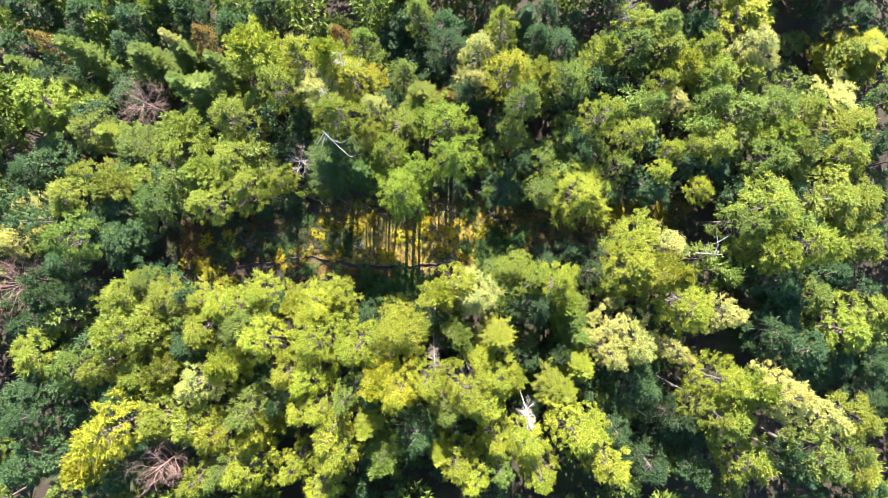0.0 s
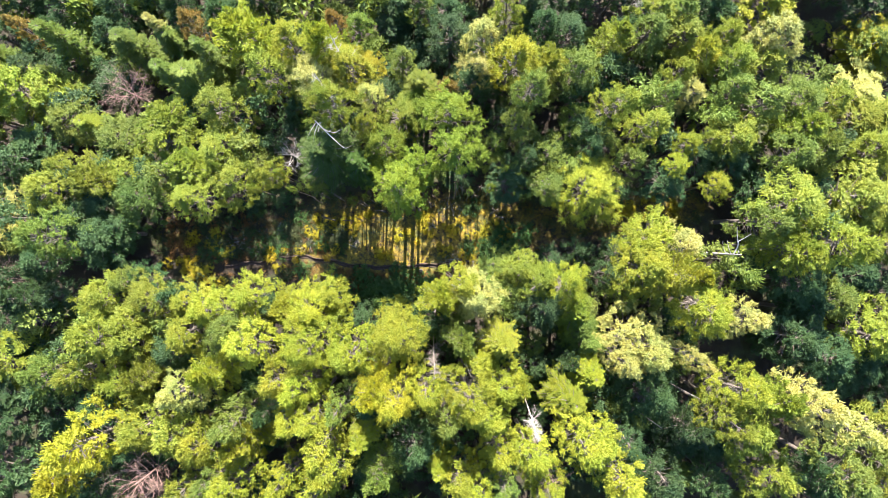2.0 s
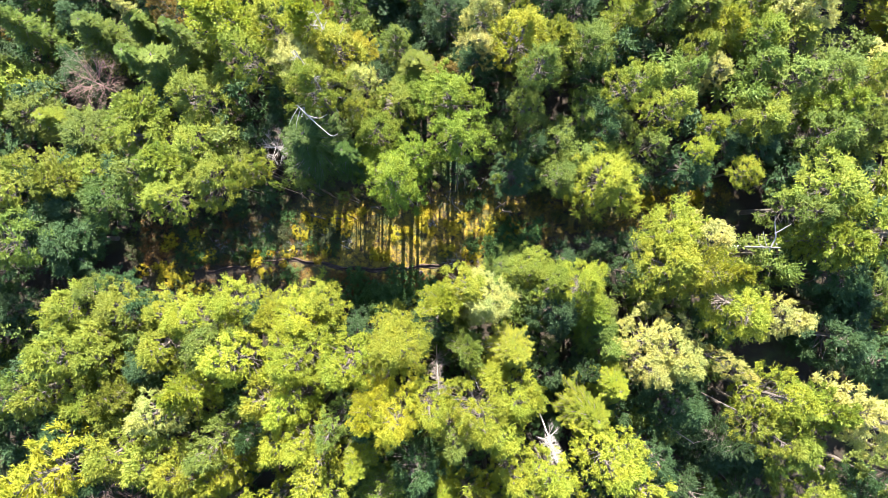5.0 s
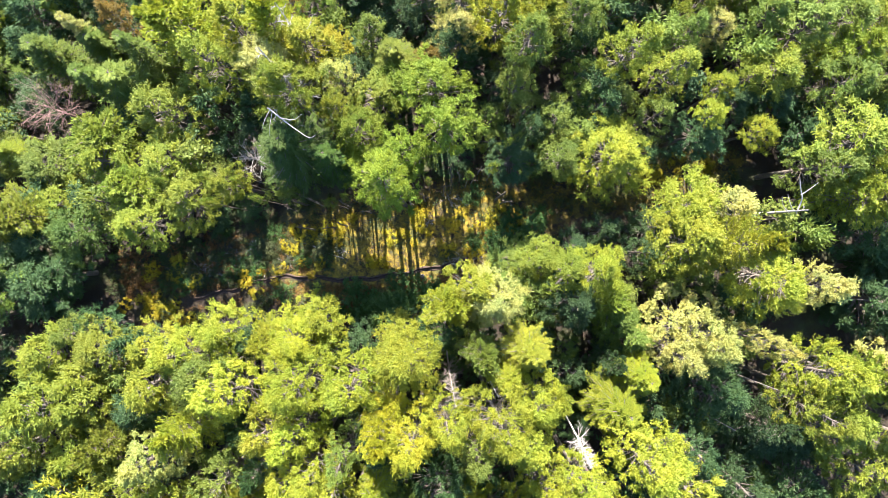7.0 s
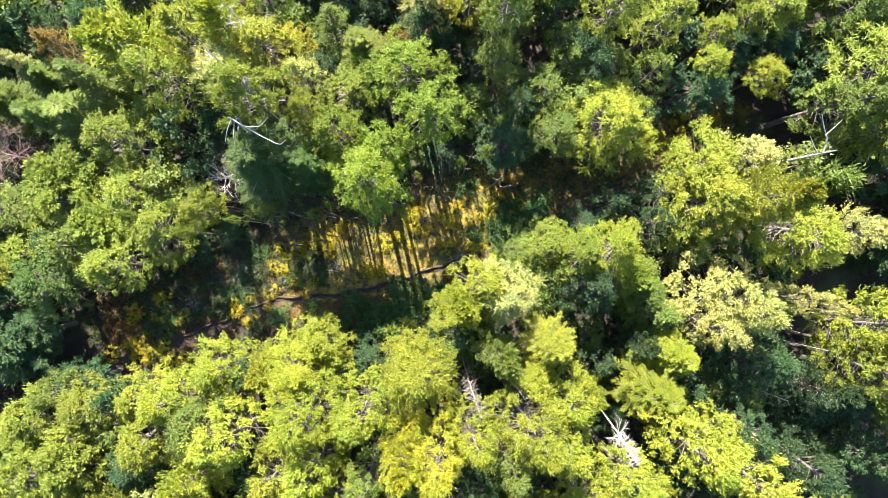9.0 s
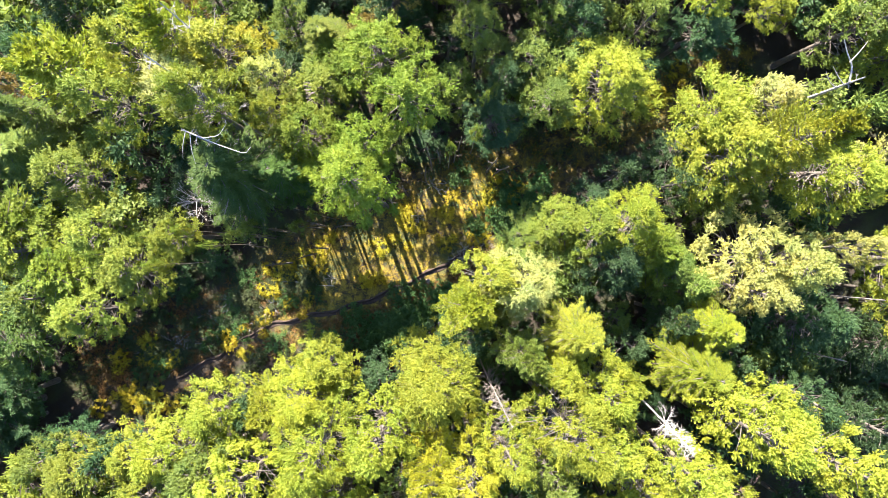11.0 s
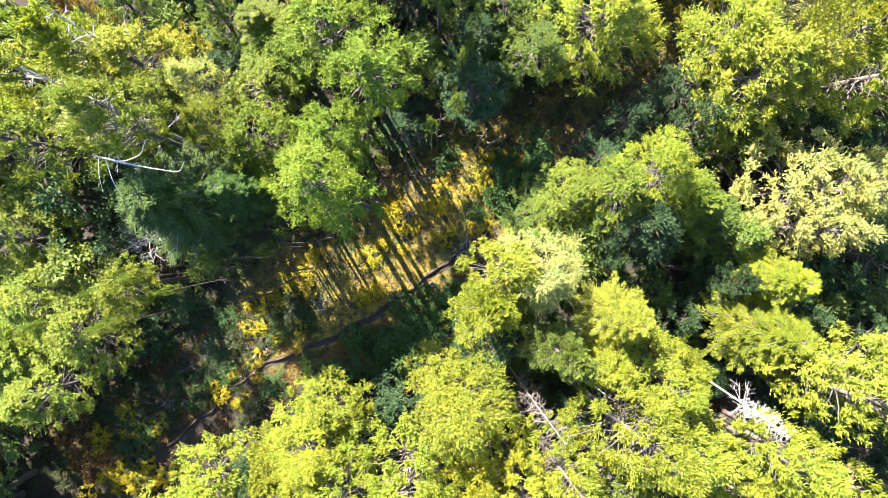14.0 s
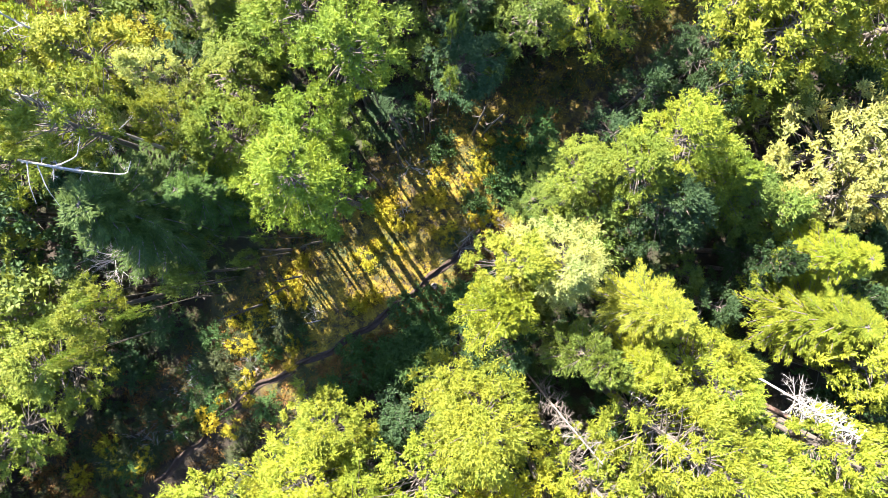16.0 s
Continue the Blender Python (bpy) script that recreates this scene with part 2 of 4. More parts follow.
def plume_kind(tall, base, radius, branches, leaves, seed, leaf=1.0):
    """One feathery tree: branches rise from the trunk all the way up, flat below and steep at the tip, each with slim drooping sprays."""
    r = np.random.default_rng(seed)
    sway = r.normal(0, 0.016 * tall, 2)

    def axis(z):
        s = np.asarray(z) / tall
        return np.stack([sway[0] * s * s * 2, sway[1] * s * s * 2, np.asarray(z, float)], -1)
    zt = np.linspace(-0.03 * tall, 0.95 * tall, 9)
    trunk = tube(axis(zt), 0.0125 * tall * (1 - np.clip(zt / tall, 0, 1)) ** 0.8 + 0.0018 * tall, 8)
    u = (np.arange(branches) + r.uniform(0, 1, branches)) / branches
    lobes = r.uniform(0.72, 1.15, 9)
    a = np.arange(branches) * 2.39996 + r.normal(0, 0.35, branches)
    reach = radius * np.interp(u, [0, 0.2, 0.55, 0.85, 1.0], [0.7, 1.0, 0.86, 0.55, 0.3]) * lobes[(a / (2 * np.pi) * 9).astype(int) % 9] * r.uniform(0.7, 1.15, branches)
    rise = np.radians(np.interp(u, [0, 0.5, 1], [8, 34, 70]) + r.normal(0, 12, branches))
    way = np.stack([np.cos(a) * np.cos(rise), np.sin(a) * np.cos(rise), np.sin(rise)], -1)
    root = axis(np.minimum(base + u * (tall - base) * 0.95, tall * 0.97 - reach * np.sin(rise) * 0.9))
    tip = root + way * reach[:, None]
    limbs = [tube(limb_path(p, q, 0.04), np.array([0.05, 0.033, 0.012]) * tall / 22, 3) for p, q in zip(root, tip)]
    per = max(6, leaves // branches)
    s = np.sqrt(r.uniform(0.08, 1.0, (branches, per)))
    side = unit(np.cross(way, [0, 0, 1.0]) + 1e-4)
    sign = r.choice([-1.0, 1.0], (branches, per))
    spread = (1.12 - s) * r.uniform(0, 0.42, (branches, per)) * reach[:, None]
    pos = root[:, None] + way[:, None] * (s * reach[:, None])[..., None] + side[:, None] * (sign * spread)[..., None]
    pos[..., 2] += r.normal(0, 0.1, (branches, per)) * reach[:, None] * 0.5 - spread * 0.15
    go = way[:, None] * 0.8 + side[:, None] * (sign * (0.25 + 0.5 * (1 - s)))[..., None] + np.array([0, 0, 0.22]) + r.normal(0, 0.4, pos.shape)
    face = np.array([0, 0, 0.6]) + way[:, None] * 0.35 + r.normal(0, 0.38, pos.shape)
    n = branches * per
    crown = blades(pos.reshape(-1, 3), go.reshape(-1, 3), face.reshape(-1, 3), r.uniform(0.28, 0.55, n) * leaf, r.uniform(0.14, 0.22, n) * leaf)
    return joined([trunk] + limbs), crown


def fir_kind(tall, base, radius, whorls, leaves, seed, leaf=1.0):
    """One conifer: straight trunk, whorls of branches shortening to the tip, flat sprays of needles on both sides."""
    r = np.random.default_rng(seed)
    zt = np.linspace(-0.6, tall, 8)
    trunk = tube(np.stack([0 * zt, 0 * zt, zt], -1), 0.33 * (1 - np.clip(zt / tall, 0, 1)) ** 0.9 + 0.025, 8)
    limbs, pos, way, flat, length, width = [], [], [], [], [], []
    total = whorls * 6
    per = max(10, leaves // total)
    for w in range(whorls):
        u = (w + r.uniform(0, 0.6)) / whorls
        z = base + (tall - base) * u
        reach = radius * (1.08 - u) ** 0.8
        for k in range(6):
            a = k * 1.0472 + w * 0.7 + r.normal(0, 0.22)
            L = reach * r.uniform(0.6, 1.12) + 0.15
            tip = np.array([np.cos(a) * L, np.sin(a) * L, z - 0.22 * L + 0.5 * u * L])
            root = np.array([0, 0, z])
            p = limb_path(root, tip, -0.06 * L)
            limbs.append(tube(p, [0.06, 0.04, 0.012], 3))
            s = r.uniform(0.15, 1.0, per)
            at = root + (tip - root) * s[:, None]
            at[:, 2] -= 0.24 * L * s * (1 - s)
            dirn = unit(tip - root)
            side = unit(np.cross(dirn, [0, 0, 1.0]))
            sg = r.choice([-1.0, 1.0], per)
            off = (1 - s) * 0.42 * L * r.uniform(0, 1, per)
            at = at + side * (sg * off)[:, None] + r.normal(0, 0.06, (per, 3)) - np.array([0, 0, 1.0]) * (off * 0.25)[:, None]
            pos.append(at)
            way.append(dirn * 0.8 + side * sg[:, None] * 0.6 + r.normal(0, 0.2, (per, 3)))
            flat.append(np.array([0, 0, 1.0]) + r.normal(0, 0.35, (per, 3)))
    pos, way, flat = np.concatenate(pos), np.concatenate(way), np.concatenate(flat)
    n = len(pos)
    crown = blades(pos, way, flat, r.uniform(0.4, 0.7, n) * leaf, r.uniform(0.13, 0.21, n) * leaf)
    return joined([trunk] + limbs), crown


def tree_master(kind, parts):
    """The first tree of a kind: an empty at its foot, with trunk and crown."""
    root = new(kind)
    root.empty_display_size = 0.5
    mesh_object("trunk", *parts[0], BARK, root, True)
    mesh_object("crown", *parts[1], LEAF, root)
    return root


SPECIES = {"broadleaf": [], "mid_broadleaf": [], "far_broadleaf": [], "tall_broadleaf": [], "fir": [], "far_fir": [], "young_tree": [], "near_young_tree": [], "slender_tree": [], "shrub": []}
NOMINAL = {"broadleaf": (22.0, 3.4), "mid_broadleaf": (22.0, 3.4), "far_broadleaf": (22.0, 3.4), "tall_broadleaf": (22.0, 3.4), "fir": (25.0, 3.4),
           "far_fir": (25.0, 3.4), "young_tree": (12.0, 2.2), "near_young_tree": (12.0, 2.2), "slender_tree": (22.0, 3.4), "shrub": (1.9, 1.2)}
for s, fine in enumerate((0.9, 0.5, 1.0, 0.3, 0.8)):
    SPECIES["broadleaf"].append([tufted_kind(22.0, 9.0 + s % 3, 3.4, 150, 36000, 100 + s, 0.38, fine, 4.5), None])
SPECIES["broadleaf"].append([plume_kind(22.0, 9.0, 3.4, 150, 36000, 109, 0.43), None])
for s, fine in enumerate((0.7, 0.4, 0.6, 0.2, 0.5)):
    SPECIES["mid_broadleaf"].append([tufted_kind(22.0, 9.0 + s % 3, 3.4, 115, 19000, 140 + s, 0.49, fine, 4.0), None])
SPECIES["mid_broadleaf"].append([plume_kind(22.0, 9.0, 3.4, 130, 19000, 149, 0.55), None])
for s, fine in enumerate((1.0, 0.5, 0.8, 0.3, 0.9)):
    SPECIES["far_broadleaf"].append([tufted_kind(22.0, 9.5 + s % 3, 3.4, 84, 10500, 120 + s, 0.72, fine), None])
SPECIES["far_broadleaf"].append([plume_kind(22.0, 10.0, 3.4, 100, 10500, 129, 0.8), None])
for s, fine in enumerate((0.8, 0.4, 1.0, 0.6)):
    SPECIES["tall_broadleaf"].append([tufted_kind(22.0, 15.6, 3.4, 90, 21000, 150 + s, 0.46, fine), None])
for s in range(3):
    SPECIES["fir"].append([fir_kind(25.0, 13.2, 3.4, 34, 46000, 200 + s, 0.38), None])
for s in range(3):
    SPECIES["far_fir"].append([fir_kind(25.0, 5.0, 3.4, 30, 12000, 220 + s, 0.8), None])
for s in range(4):
    SPECIES["young_tree"].append([tufted_kind(12.0, 5.0, 2.2, 24, 1500, 300 + s, 0.85, 0.3 * s), None])
for s in range(3):
    SPECIES["near_young_tree"].append([tufted_kind(12.0, 5.0, 2.2, 50, 4800, 320 + s, 0.46, 0.3 + 0.2 * s), None])
for s, fine in enumerate((0.8, 0.4)):
    SPECIES["slender_tree"].append([tufted_kind(22.0, 15.6, 3.4, 24, 1900, 340 + s, 1.2, fine), None])
for s in range(4):
    SPECIES["shrub"].append([tufted_kind(1.9, 0.25, 1.2, 14, 1100, 400 + s, 0.5), None])
COUNT = {k: 0 for k in SPECIES}
WORDS = {OLIVE: "olive-green", BRIGHT: "sunlit yellow-green", GREEN: "mid-green", GOLD: "golden yellow", PALE: "pale grey-green", RUST: "rust-brown autumn", DARK_SHADE: "shade-darkened bluish-green", LIME: "fresh bright-green", DEEP_SHADE: "shade-darkened deep green"}


KIND = {"broadleaf": "woodland_tree", "far_broadleaf": "woodland_tree", "mid_broadleaf": "woodland_tree", "far_fir": "fir_tree", "shrub": "shrub", "tall_broadleaf": "woodland_tree", "fir": "fir_tree", "young_tree": "young_tree", "near_young_tree": "young_tree", "slender_tree": "woodland_tree"}
FORM = {"mid_broadleaf": "woodland tree with a dense feathery crown", "far_broadleaf": "woodland tree with a dense feathery crown", "far_fir": "conifer with layered drooping branches",
        "shrub": "leafy shrub growing on the floor of the glade",
        "broadleaf": "woodland tree with a dense feathery crown", "tall_broadleaf": "woodland tree on a long bare trunk",
        "fir": "conifer with layered drooping branches", "young_tree": "young understorey tree in the shade of taller ones",
        "near_young_tree": "young understorey tree in the shade of taller ones", "slender_tree": "slender woodland tree with a small tuft of leaves"}


def plant(species, x, y, top, radius, colour):
    variants = SPECIES[species]
    k = COUNT[species]
    COUNT[species] += 1
    slot = variants[k % len(variants)]
    tall, wide = NOMINAL[species]
    z = float(ground_z(x, y))
    sz, sr = (top - z) / tall, radius / wide * (1.05 if species == "tall_broadleaf" else 1.2)
    m = pose(x, y, z, 0, 0, (k * 137.5) % 360) @ Matrix.Diagonal((sr, sr, sz, 1))
    if slot[1] is None:
        ob = slot[1] = tree_master(KIND[species], slot[0])
        ob.matrix_basis = m
    else:
        ob = copy_thing(slot[1], Matrix())
        ob.matrix_basis = m
    r = random.Random(k * 7 + len(species))
    shade = r.uniform(0.86, 1.14)
    tint = [max(0.005, c * shade * r.uniform(0.95, 1.05)) for c in colour]
    for part in ob.children:
        if part.name.startswith("crown"):
            part.color = (*tint, 1)
    tagged(ob, WORDS[colour] + " " + FORM[species], "shrub" if species == "shrub" else "tree",
           {"young_tree": "understorey trees", "near_young_tree": "understorey trees", "shrub": "glade shrubs"}.get(species, "forest trees"))
    return ob


def central(x, y, reach):
    """The part of the wood that the camera sinks towards."""
    return math.hypot(x, y * 1.1) < reach


def broadleaf(x, y, top, radius, colour):
    edge = (-26 < x < 14 and 4 < y < 22) or (29 < x < 42 and 8 < y < 15)      # the stand on the sunny side of the glade has bare trunks
    return plant("tall_broadleaf" if edge else "broadleaf" if central(x, y, 24) else "mid_broadleaf" if central(x, y, 45) else "far_broadleaf", x, y, top, radius, colour)


def fir(x, y, top, radius, colour):
    return plant("fir" if central(x, y, 30) else "far_fir", x, y, top, radius, colour)


broadleaf(-76.7, 36.1, -0.5, 3.62, DARK_SHADE)
broadleaf(-70.5, 36.5, 3.2, 1.93, RUST)
broadleaf(-64.8, 41.3, -0.8, 4.23, DARK_SHADE)
fir(-62.9, 34.1, 6.5, 3.27, GREEN)
broadleaf(-57.2, 37.8, -0.2, 3.00, DARK_SHADE)
fir(-51.1, 32.9, 6.0, 3.38, GREEN)
fir(-46.1, 35.5, 6.5, 2.05, PALE)
fir(-45.5, 34.5, 2.7, 3.50, GREEN)
broadleaf(-39.3, 34.6, 9.4, 2.26, RUST)
fir(-37.0, 30.4, 10.6, 2.32, GREEN)
broadleaf(-30.0, 33.0, 14.1, 4.81, BRIGHT)
fir(-73.7, 32.1, 3.2, 2.52, GREEN)
broadleaf(-68.9, 30.1, 2.7, 3.50, DARK_SHADE)
fir(-64.4, 28.4, 3.6, 2.12, GREEN)
broadleaf(-66.3, 23.9, 9.6, 4.70, OLIVE)
broadleaf(-63.1, 24.6, 3.4, 4.63, OLIVE)
broadleaf(-55.8, 27.0, 1.8, 3.53, DARK_SHADE)
fir(-39.2, 26.4, 9.6, 4.16, GREEN)
fir(-42.5, 26.8, 10.6, 2.86, GREEN)
broadleaf(-32.9, 20.0, 13.0, 3.83, OLIVE)
broadleaf(-59.2, 20.1, 6.6, 3.55, GREEN)
broadleaf(-43.2, 19.3, 11.5, 4.77, OLIVE)
broadleaf(-52.0, 17.1, 7.7, 4.06, GREEN)
broadleaf(-66.1, 16.7, 4.6, 4.19, DARK_SHADE)
broadleaf(-33.4, 15.6, 13.0, 3.48, OLIVE)
broadleaf(-40.1, 15.7, 11.6, 3.36, OLIVE)
broadleaf(-24.6, 25.2, 19.1, 3.07, OLIVE)
fir(-55.6, 19.2, 7.5, 2.77, OLIVE)
broadleaf(-36.7, 38.9, 6.7, 3.17, DARK_SHADE)
broadleaf(-22.7, 29.6, 16.4, 3.34, BRIGHT)
broadleaf(-75.9, 42.8, -0.8, 4.03, DARK_SHADE)
broadleaf(-56.6, 42.5, -0.8, 4.03, DARK_SHADE)
broadleaf(-44.6, 40.2, 3.7, 3.66, DARK_SHADE)
broadleaf(-29.4, 38.9, 8.6, 3.29, DARK_SHADE)
broadleaf(-18.2, 29.4, 19.5, 3.7, BRIGHT)
broadleaf(-16.4, 34.8, 11.8, 1.76, RUST)
broadleaf(-14.0, 33.8, 11.0, 2.31, GREEN)
broadleaf(-18.8, 25.8, 16.5, 3.9, PALE)
broadleaf(-14.7, 27.6, 16.2, 3.85, BRIGHT)
broadleaf(-11.7, 28.8, 7.1, 2.79, GOLD)
broadleaf(-8.2, 35.8, 2.6, 3.89, DARK_SHADE)
broadleaf(-8.3, 39.7, 4.4, 3.44, DARK_SHADE)
broadleaf(-3.8, 37.9, 9.6, 2.89, GREEN)
broadleaf(-1.1, 36.4, 8.4, 3.11, DARK_SHADE)
broadleaf(-7.0, 28.2, 11.2, 2.31, GREEN)
broadleaf(-10.9, 22.4, 16.0, 2.2, PALE)
fir(-3.9, 24.4, 11.9, 2.99, OLIVE)
broadleaf(1.0, 24.2, 10.8, 2.32, RUST)
broadleaf(-14.6, 17.6, 26.5, 3.3, OLIVE)
broadleaf(-7.5, 20.0, 11.2, 3.90, OLIVE)
broadleaf(-3.0, 20.2, 11.2, 3.55, LIME)
broadleaf(0.5, 17.9, 17.8, 3.94, LIME)
broadleaf(1.3, 14.0, 20.2, 3.83, LIME)
broadleaf(-7.7, 14.1, 18.2, 3.27, LIME)
broadleaf(-6.3, 8.8, 23.0, 3.39, LIME)
broadleaf(-4.0, 12.1, 18.2, 3.11, LIME)
broadleaf(-9.4, 10.2, 16.2, 2.34, LIME)
broadleaf(0.5, 31.0, 11.4, 3.72, DARK_SHADE)
broadleaf(6.1, 30.9, 16.9, 3.32, PALE)
broadleaf(9.3, 34.0, 16.4, 2.34, OLIVE)
fir(12.9, 36.8, 12.6, 2.27, DARK_SHADE)
broadleaf(16.7, 37.0, 12.3, 2.63, DARK_SHADE)
broadleaf(9.2, 26.0, 20.7, 3.65, GOLD)
broadleaf(10.3, 20.7, 23.9, 2.74, GREEN)
broadleaf(14.6, 27.2, 17.0, 3.5, OLIVE)
broadleaf(5.3, 25.1, 13.4, 3.11, DARK_SHADE)
broadleaf(10.3, 17.0, 18.0, 2.46, GREEN)
broadleaf(4.0, 26.5, 15.7, 2.53, PALE)
broadleaf(19.6, 26.5, 17.0, 2.9, GREEN)
broadleaf(18.6, 33.0, 13.6, 3.28, DARK_SHADE)
broadleaf(14.6, 32.4, 14.6, 2.56, DARK_SHADE)
broadleaf(18.1, 14.3, 7.5, 3.33, DARK_SHADE)
broadleaf(30.9, 35.2, 13.0, 3.65, OLIVE)
broadleaf(34.6, 34.6, 13.0, 2.61, GREEN)
broadleaf(36.6, 32.4, 11.9, 3.70, OLIVE)
broadleaf(29.7, 31.6, 14.1, 3.09, GREEN)
broadleaf(24.4, 30.7, 14.7, 3.24, OLIVE)
broadleaf(38.8, 29.0, 14.0, 3.09, BRIGHT)
broadleaf(42.3, 31.9, 13.1, 2.60, OLIVE)
broadleaf(48.1, 36.5, 11.9, 4.93, BRIGHT)
broadleaf(49.7, 30.9, 15.1, 3.40, PALE)
broadleaf(47.2, 28.2, 12.3, 3.51, OLIVE)
broadleaf(42.6, 27.4, 13.7, 3.10, OLIVE)
broadleaf(41.4, 37.2, 9.2, 3.63, DARK_SHADE)
broadleaf(34.4, 26.4, 14.0, 2.23, OLIVE)
broadleaf(35.8, 24.0, 13.3, 2.60, PALE)
broadleaf(31.7, 21.5, 15.7, 2.19, GREEN)
broadleaf(23.1, 20.2, 20.7, 2.70, OLIVE)
broadleaf(28.3, 17.6, 18.3, 2.78, OLIVE)
broadleaf(42.7, 23.6, 14.2, 3.09, GREEN)
broadleaf(42.4, 17.5, 14.3, 3.42, OLIVE)
broadleaf(39.1, 16.1, 14.1, 2.23, OLIVE)
broadleaf(46.1, 20.7, 15.4, 3.21, GREEN)
broadleaf(52.0, 22.2, 14.4, 3.42, GREEN)
broadleaf(51.1, 16.9, 15.6, 3.88, OLIVE)
broadleaf(56.7, 21.6, 13.5, 2.59, OLIVE)
broadleaf(63.9, 24.0, 8.4, 4.40, PALE)
broadleaf(61.8, 19.4, 9.8, 4.15, OLIVE)
broadleaf(67.0, 19.7, 10.3, 4.12, OLIVE)
broadleaf(35.1, 14.7, 13.4, 2.25, BRIGHT)
broadleaf(49.6, 13.9, 15.9, 3.19, GREEN)
broadleaf(55.7, 14.2, 15.3, 3.22, GREEN)
broadleaf(64.1, 14.4, 12.9, 3.66, OLIVE)
fir(69.5, 33.1, 7.9, 5.15, BRIGHT)
broadleaf(67.9, 37.9, 7.8, 3.32, DARK_SHADE)
broadleaf(-69.6, 12.2, 6.1, 3.00, DARK_SHADE)
broadleaf(-58.6, 9.3, 13.6, 3.62, OLIVE)
broadleaf(-58.2, 11.8, 10.6, 2.32, OLIVE)
broadleaf(-52.1, 10.8, 13.3, 3.81, OLIVE)
broadleaf(-49.5, 11.9, 8.6, 3.84, OLIVE)
broadleaf(-38.2, 11.3, 11.8, 4.41, OLIVE)
broadleaf(-32.4, 9.2, 13.4, 3.6, OLIVE)
broadleaf(-25.2, 10.8, 14.8, 2.5, OLIVE)
broadleaf(-68.2, 5.7, 8.0, 3.86, PALE)
broadleaf(-67.3, 2.2, 11.3, 3.19, PALE)
broadleaf(-61.8, 7.0, 9.5, 3.25, DARK_SHADE)
broadleaf(-55.0, 1.6, 19.5, 3.38, GREEN)
broadleaf(-56.4, 4.0, 11.7, 3.53, DARK_SHADE)
broadleaf(-46.4, 7.4, 12.5, 3.9, DEEP_SHADE)
broadleaf(-59.6, -1.9, 12.8, 3.14, DARK_SHADE)
broadleaf(-53.5, 7.0, 9.8, 3.61, DARK_SHADE)
broadleaf(-36.2, 7.0, 13.4, 3.3, OLIVE)
broadleaf(-70.0, -0.9, 8.3, 2.75, DARK_SHADE)
broadleaf(-46.4, -4.9, 14.6, 2.05, GREEN)
broadleaf(-59.3, -8.2, 18.1, 3.28, DARK_SHADE)
broadleaf(-57.4, -8.2, 13.5, 3.11, DARK_SHADE)
broadleaf(-66.5, -11.9, 12.0, 3.17, DARK_SHADE)
broadleaf(-49.5, -8.5, 15.1, 3.56, OLIVE)
broadleaf(-42.3, -9.0, 15.9, 3.8, OLIVE)
broadleaf(-37.2, -9.0, 15.0, 3.3, BRIGHT)
broadleaf(-44.0, -10.3, 17.4, 3.30, OLIVE)
broadleaf(-28.0, -6.6, 17.0, 3.15, BRIGHT)
broadleaf(-23.0, -8.2, 15.0, 3.15, BRIGHT)
broadleaf(-31.6, -9.6, 18.9, 3.3, BRIGHT)
broadleaf(-36.1, -11.0, 18.6, 3.42, BRIGHT)
broadleaf(-51.9, 0.9, 12.5, 3.85, DARK_SHADE)
broadleaf(-49.5, 2.2, 10.6, 3.4, DARK_SHADE)
broadleaf(-45.5, -5.2, 10.5, 3.0, DARK_SHADE)
broadleaf(-17.6, -7.6, 15.6, 3.3, BRIGHT)
broadleaf(-19.6, -8.7, 19.4, 3.22, BRIGHT)
broadleaf(1.9, -5.3, 19.1, 3.07, BRIGHT)
broadleaf(4.9, -6.6, 19.4, 3.38, PALE)
broadleaf(-1.0, -7.2, 19.4, 3.06, BRIGHT)
broadleaf(-6.8, -10.2, 17.3, 3.31, BRIGHT)
broadleaf(11.8, -3.8, 14.0, 2.9, OLIVE)
broadleaf(16.8, -5.9, 19.8, 3.1, BRIGHT)
broadleaf(13.8, -5.4, 18.4, 2.9, OLIVE)
broadleaf(13.7, -7.9, 17.2, 3.48, DARK_SHADE)
broadleaf(18.9, -9.6, 17.0, 3.5, OLIVE)
broadleaf(20.2, 8.0, 16.0, 4.53, BRIGHT)
broadleaf(15.9, 9.9, 14.2, 2.75, GREEN)
broadleaf(29.9, 1.2, 18.2, 3.93, BRIGHT)
broadleaf(33.7, 0.8, 19.9, 3.04, PALE)
broadleaf(27.4, -3.3, 20.9, 4.27, BRIGHT)
broadleaf(30.4, -3.3, 26.9, 3.51, BRIGHT)
broadleaf(36.3, -7.2, 21.6, 4.07, BRIGHT)
broadleaf(39.6, -9.8, 21.7, 2.82, PALE)
broadleaf(26.1, -12.0, 19.8, 4.17, PALE)
broadleaf(33.6, 11.9, 15.1, 2.21, BRIGHT)
broadleaf(39.6, 9.7, 12.2, 2.46, BRIGHT)
broadleaf(31.9, 10.4, 12.8, 3.48, DARK_SHADE)
broadleaf(38.0, 13.4, 10.8, 3.57, DARK_SHADE)
broadleaf(43.4, 12.5, 10.6, 3.21, DARK_SHADE)
broadleaf(49.5, 6.3, 19.6, 4.50, OLIVE)
broadleaf(57.7, 7.9, 17.0, 4.64, OLIVE)
broadleaf(63.6, 6.8, 15.2, 4.07, OLIVE)
broadleaf(47.6, 0.4, 20.1, 3.99, OLIVE)
broadleaf(52.1, 1.1, 23.9, 3.80, OLIVE)
broadleaf(64.2, 0.8, 15.2, 3.56, OLIVE)
broadleaf(44.7, 4.4, 19.3, 3.23, GREEN)
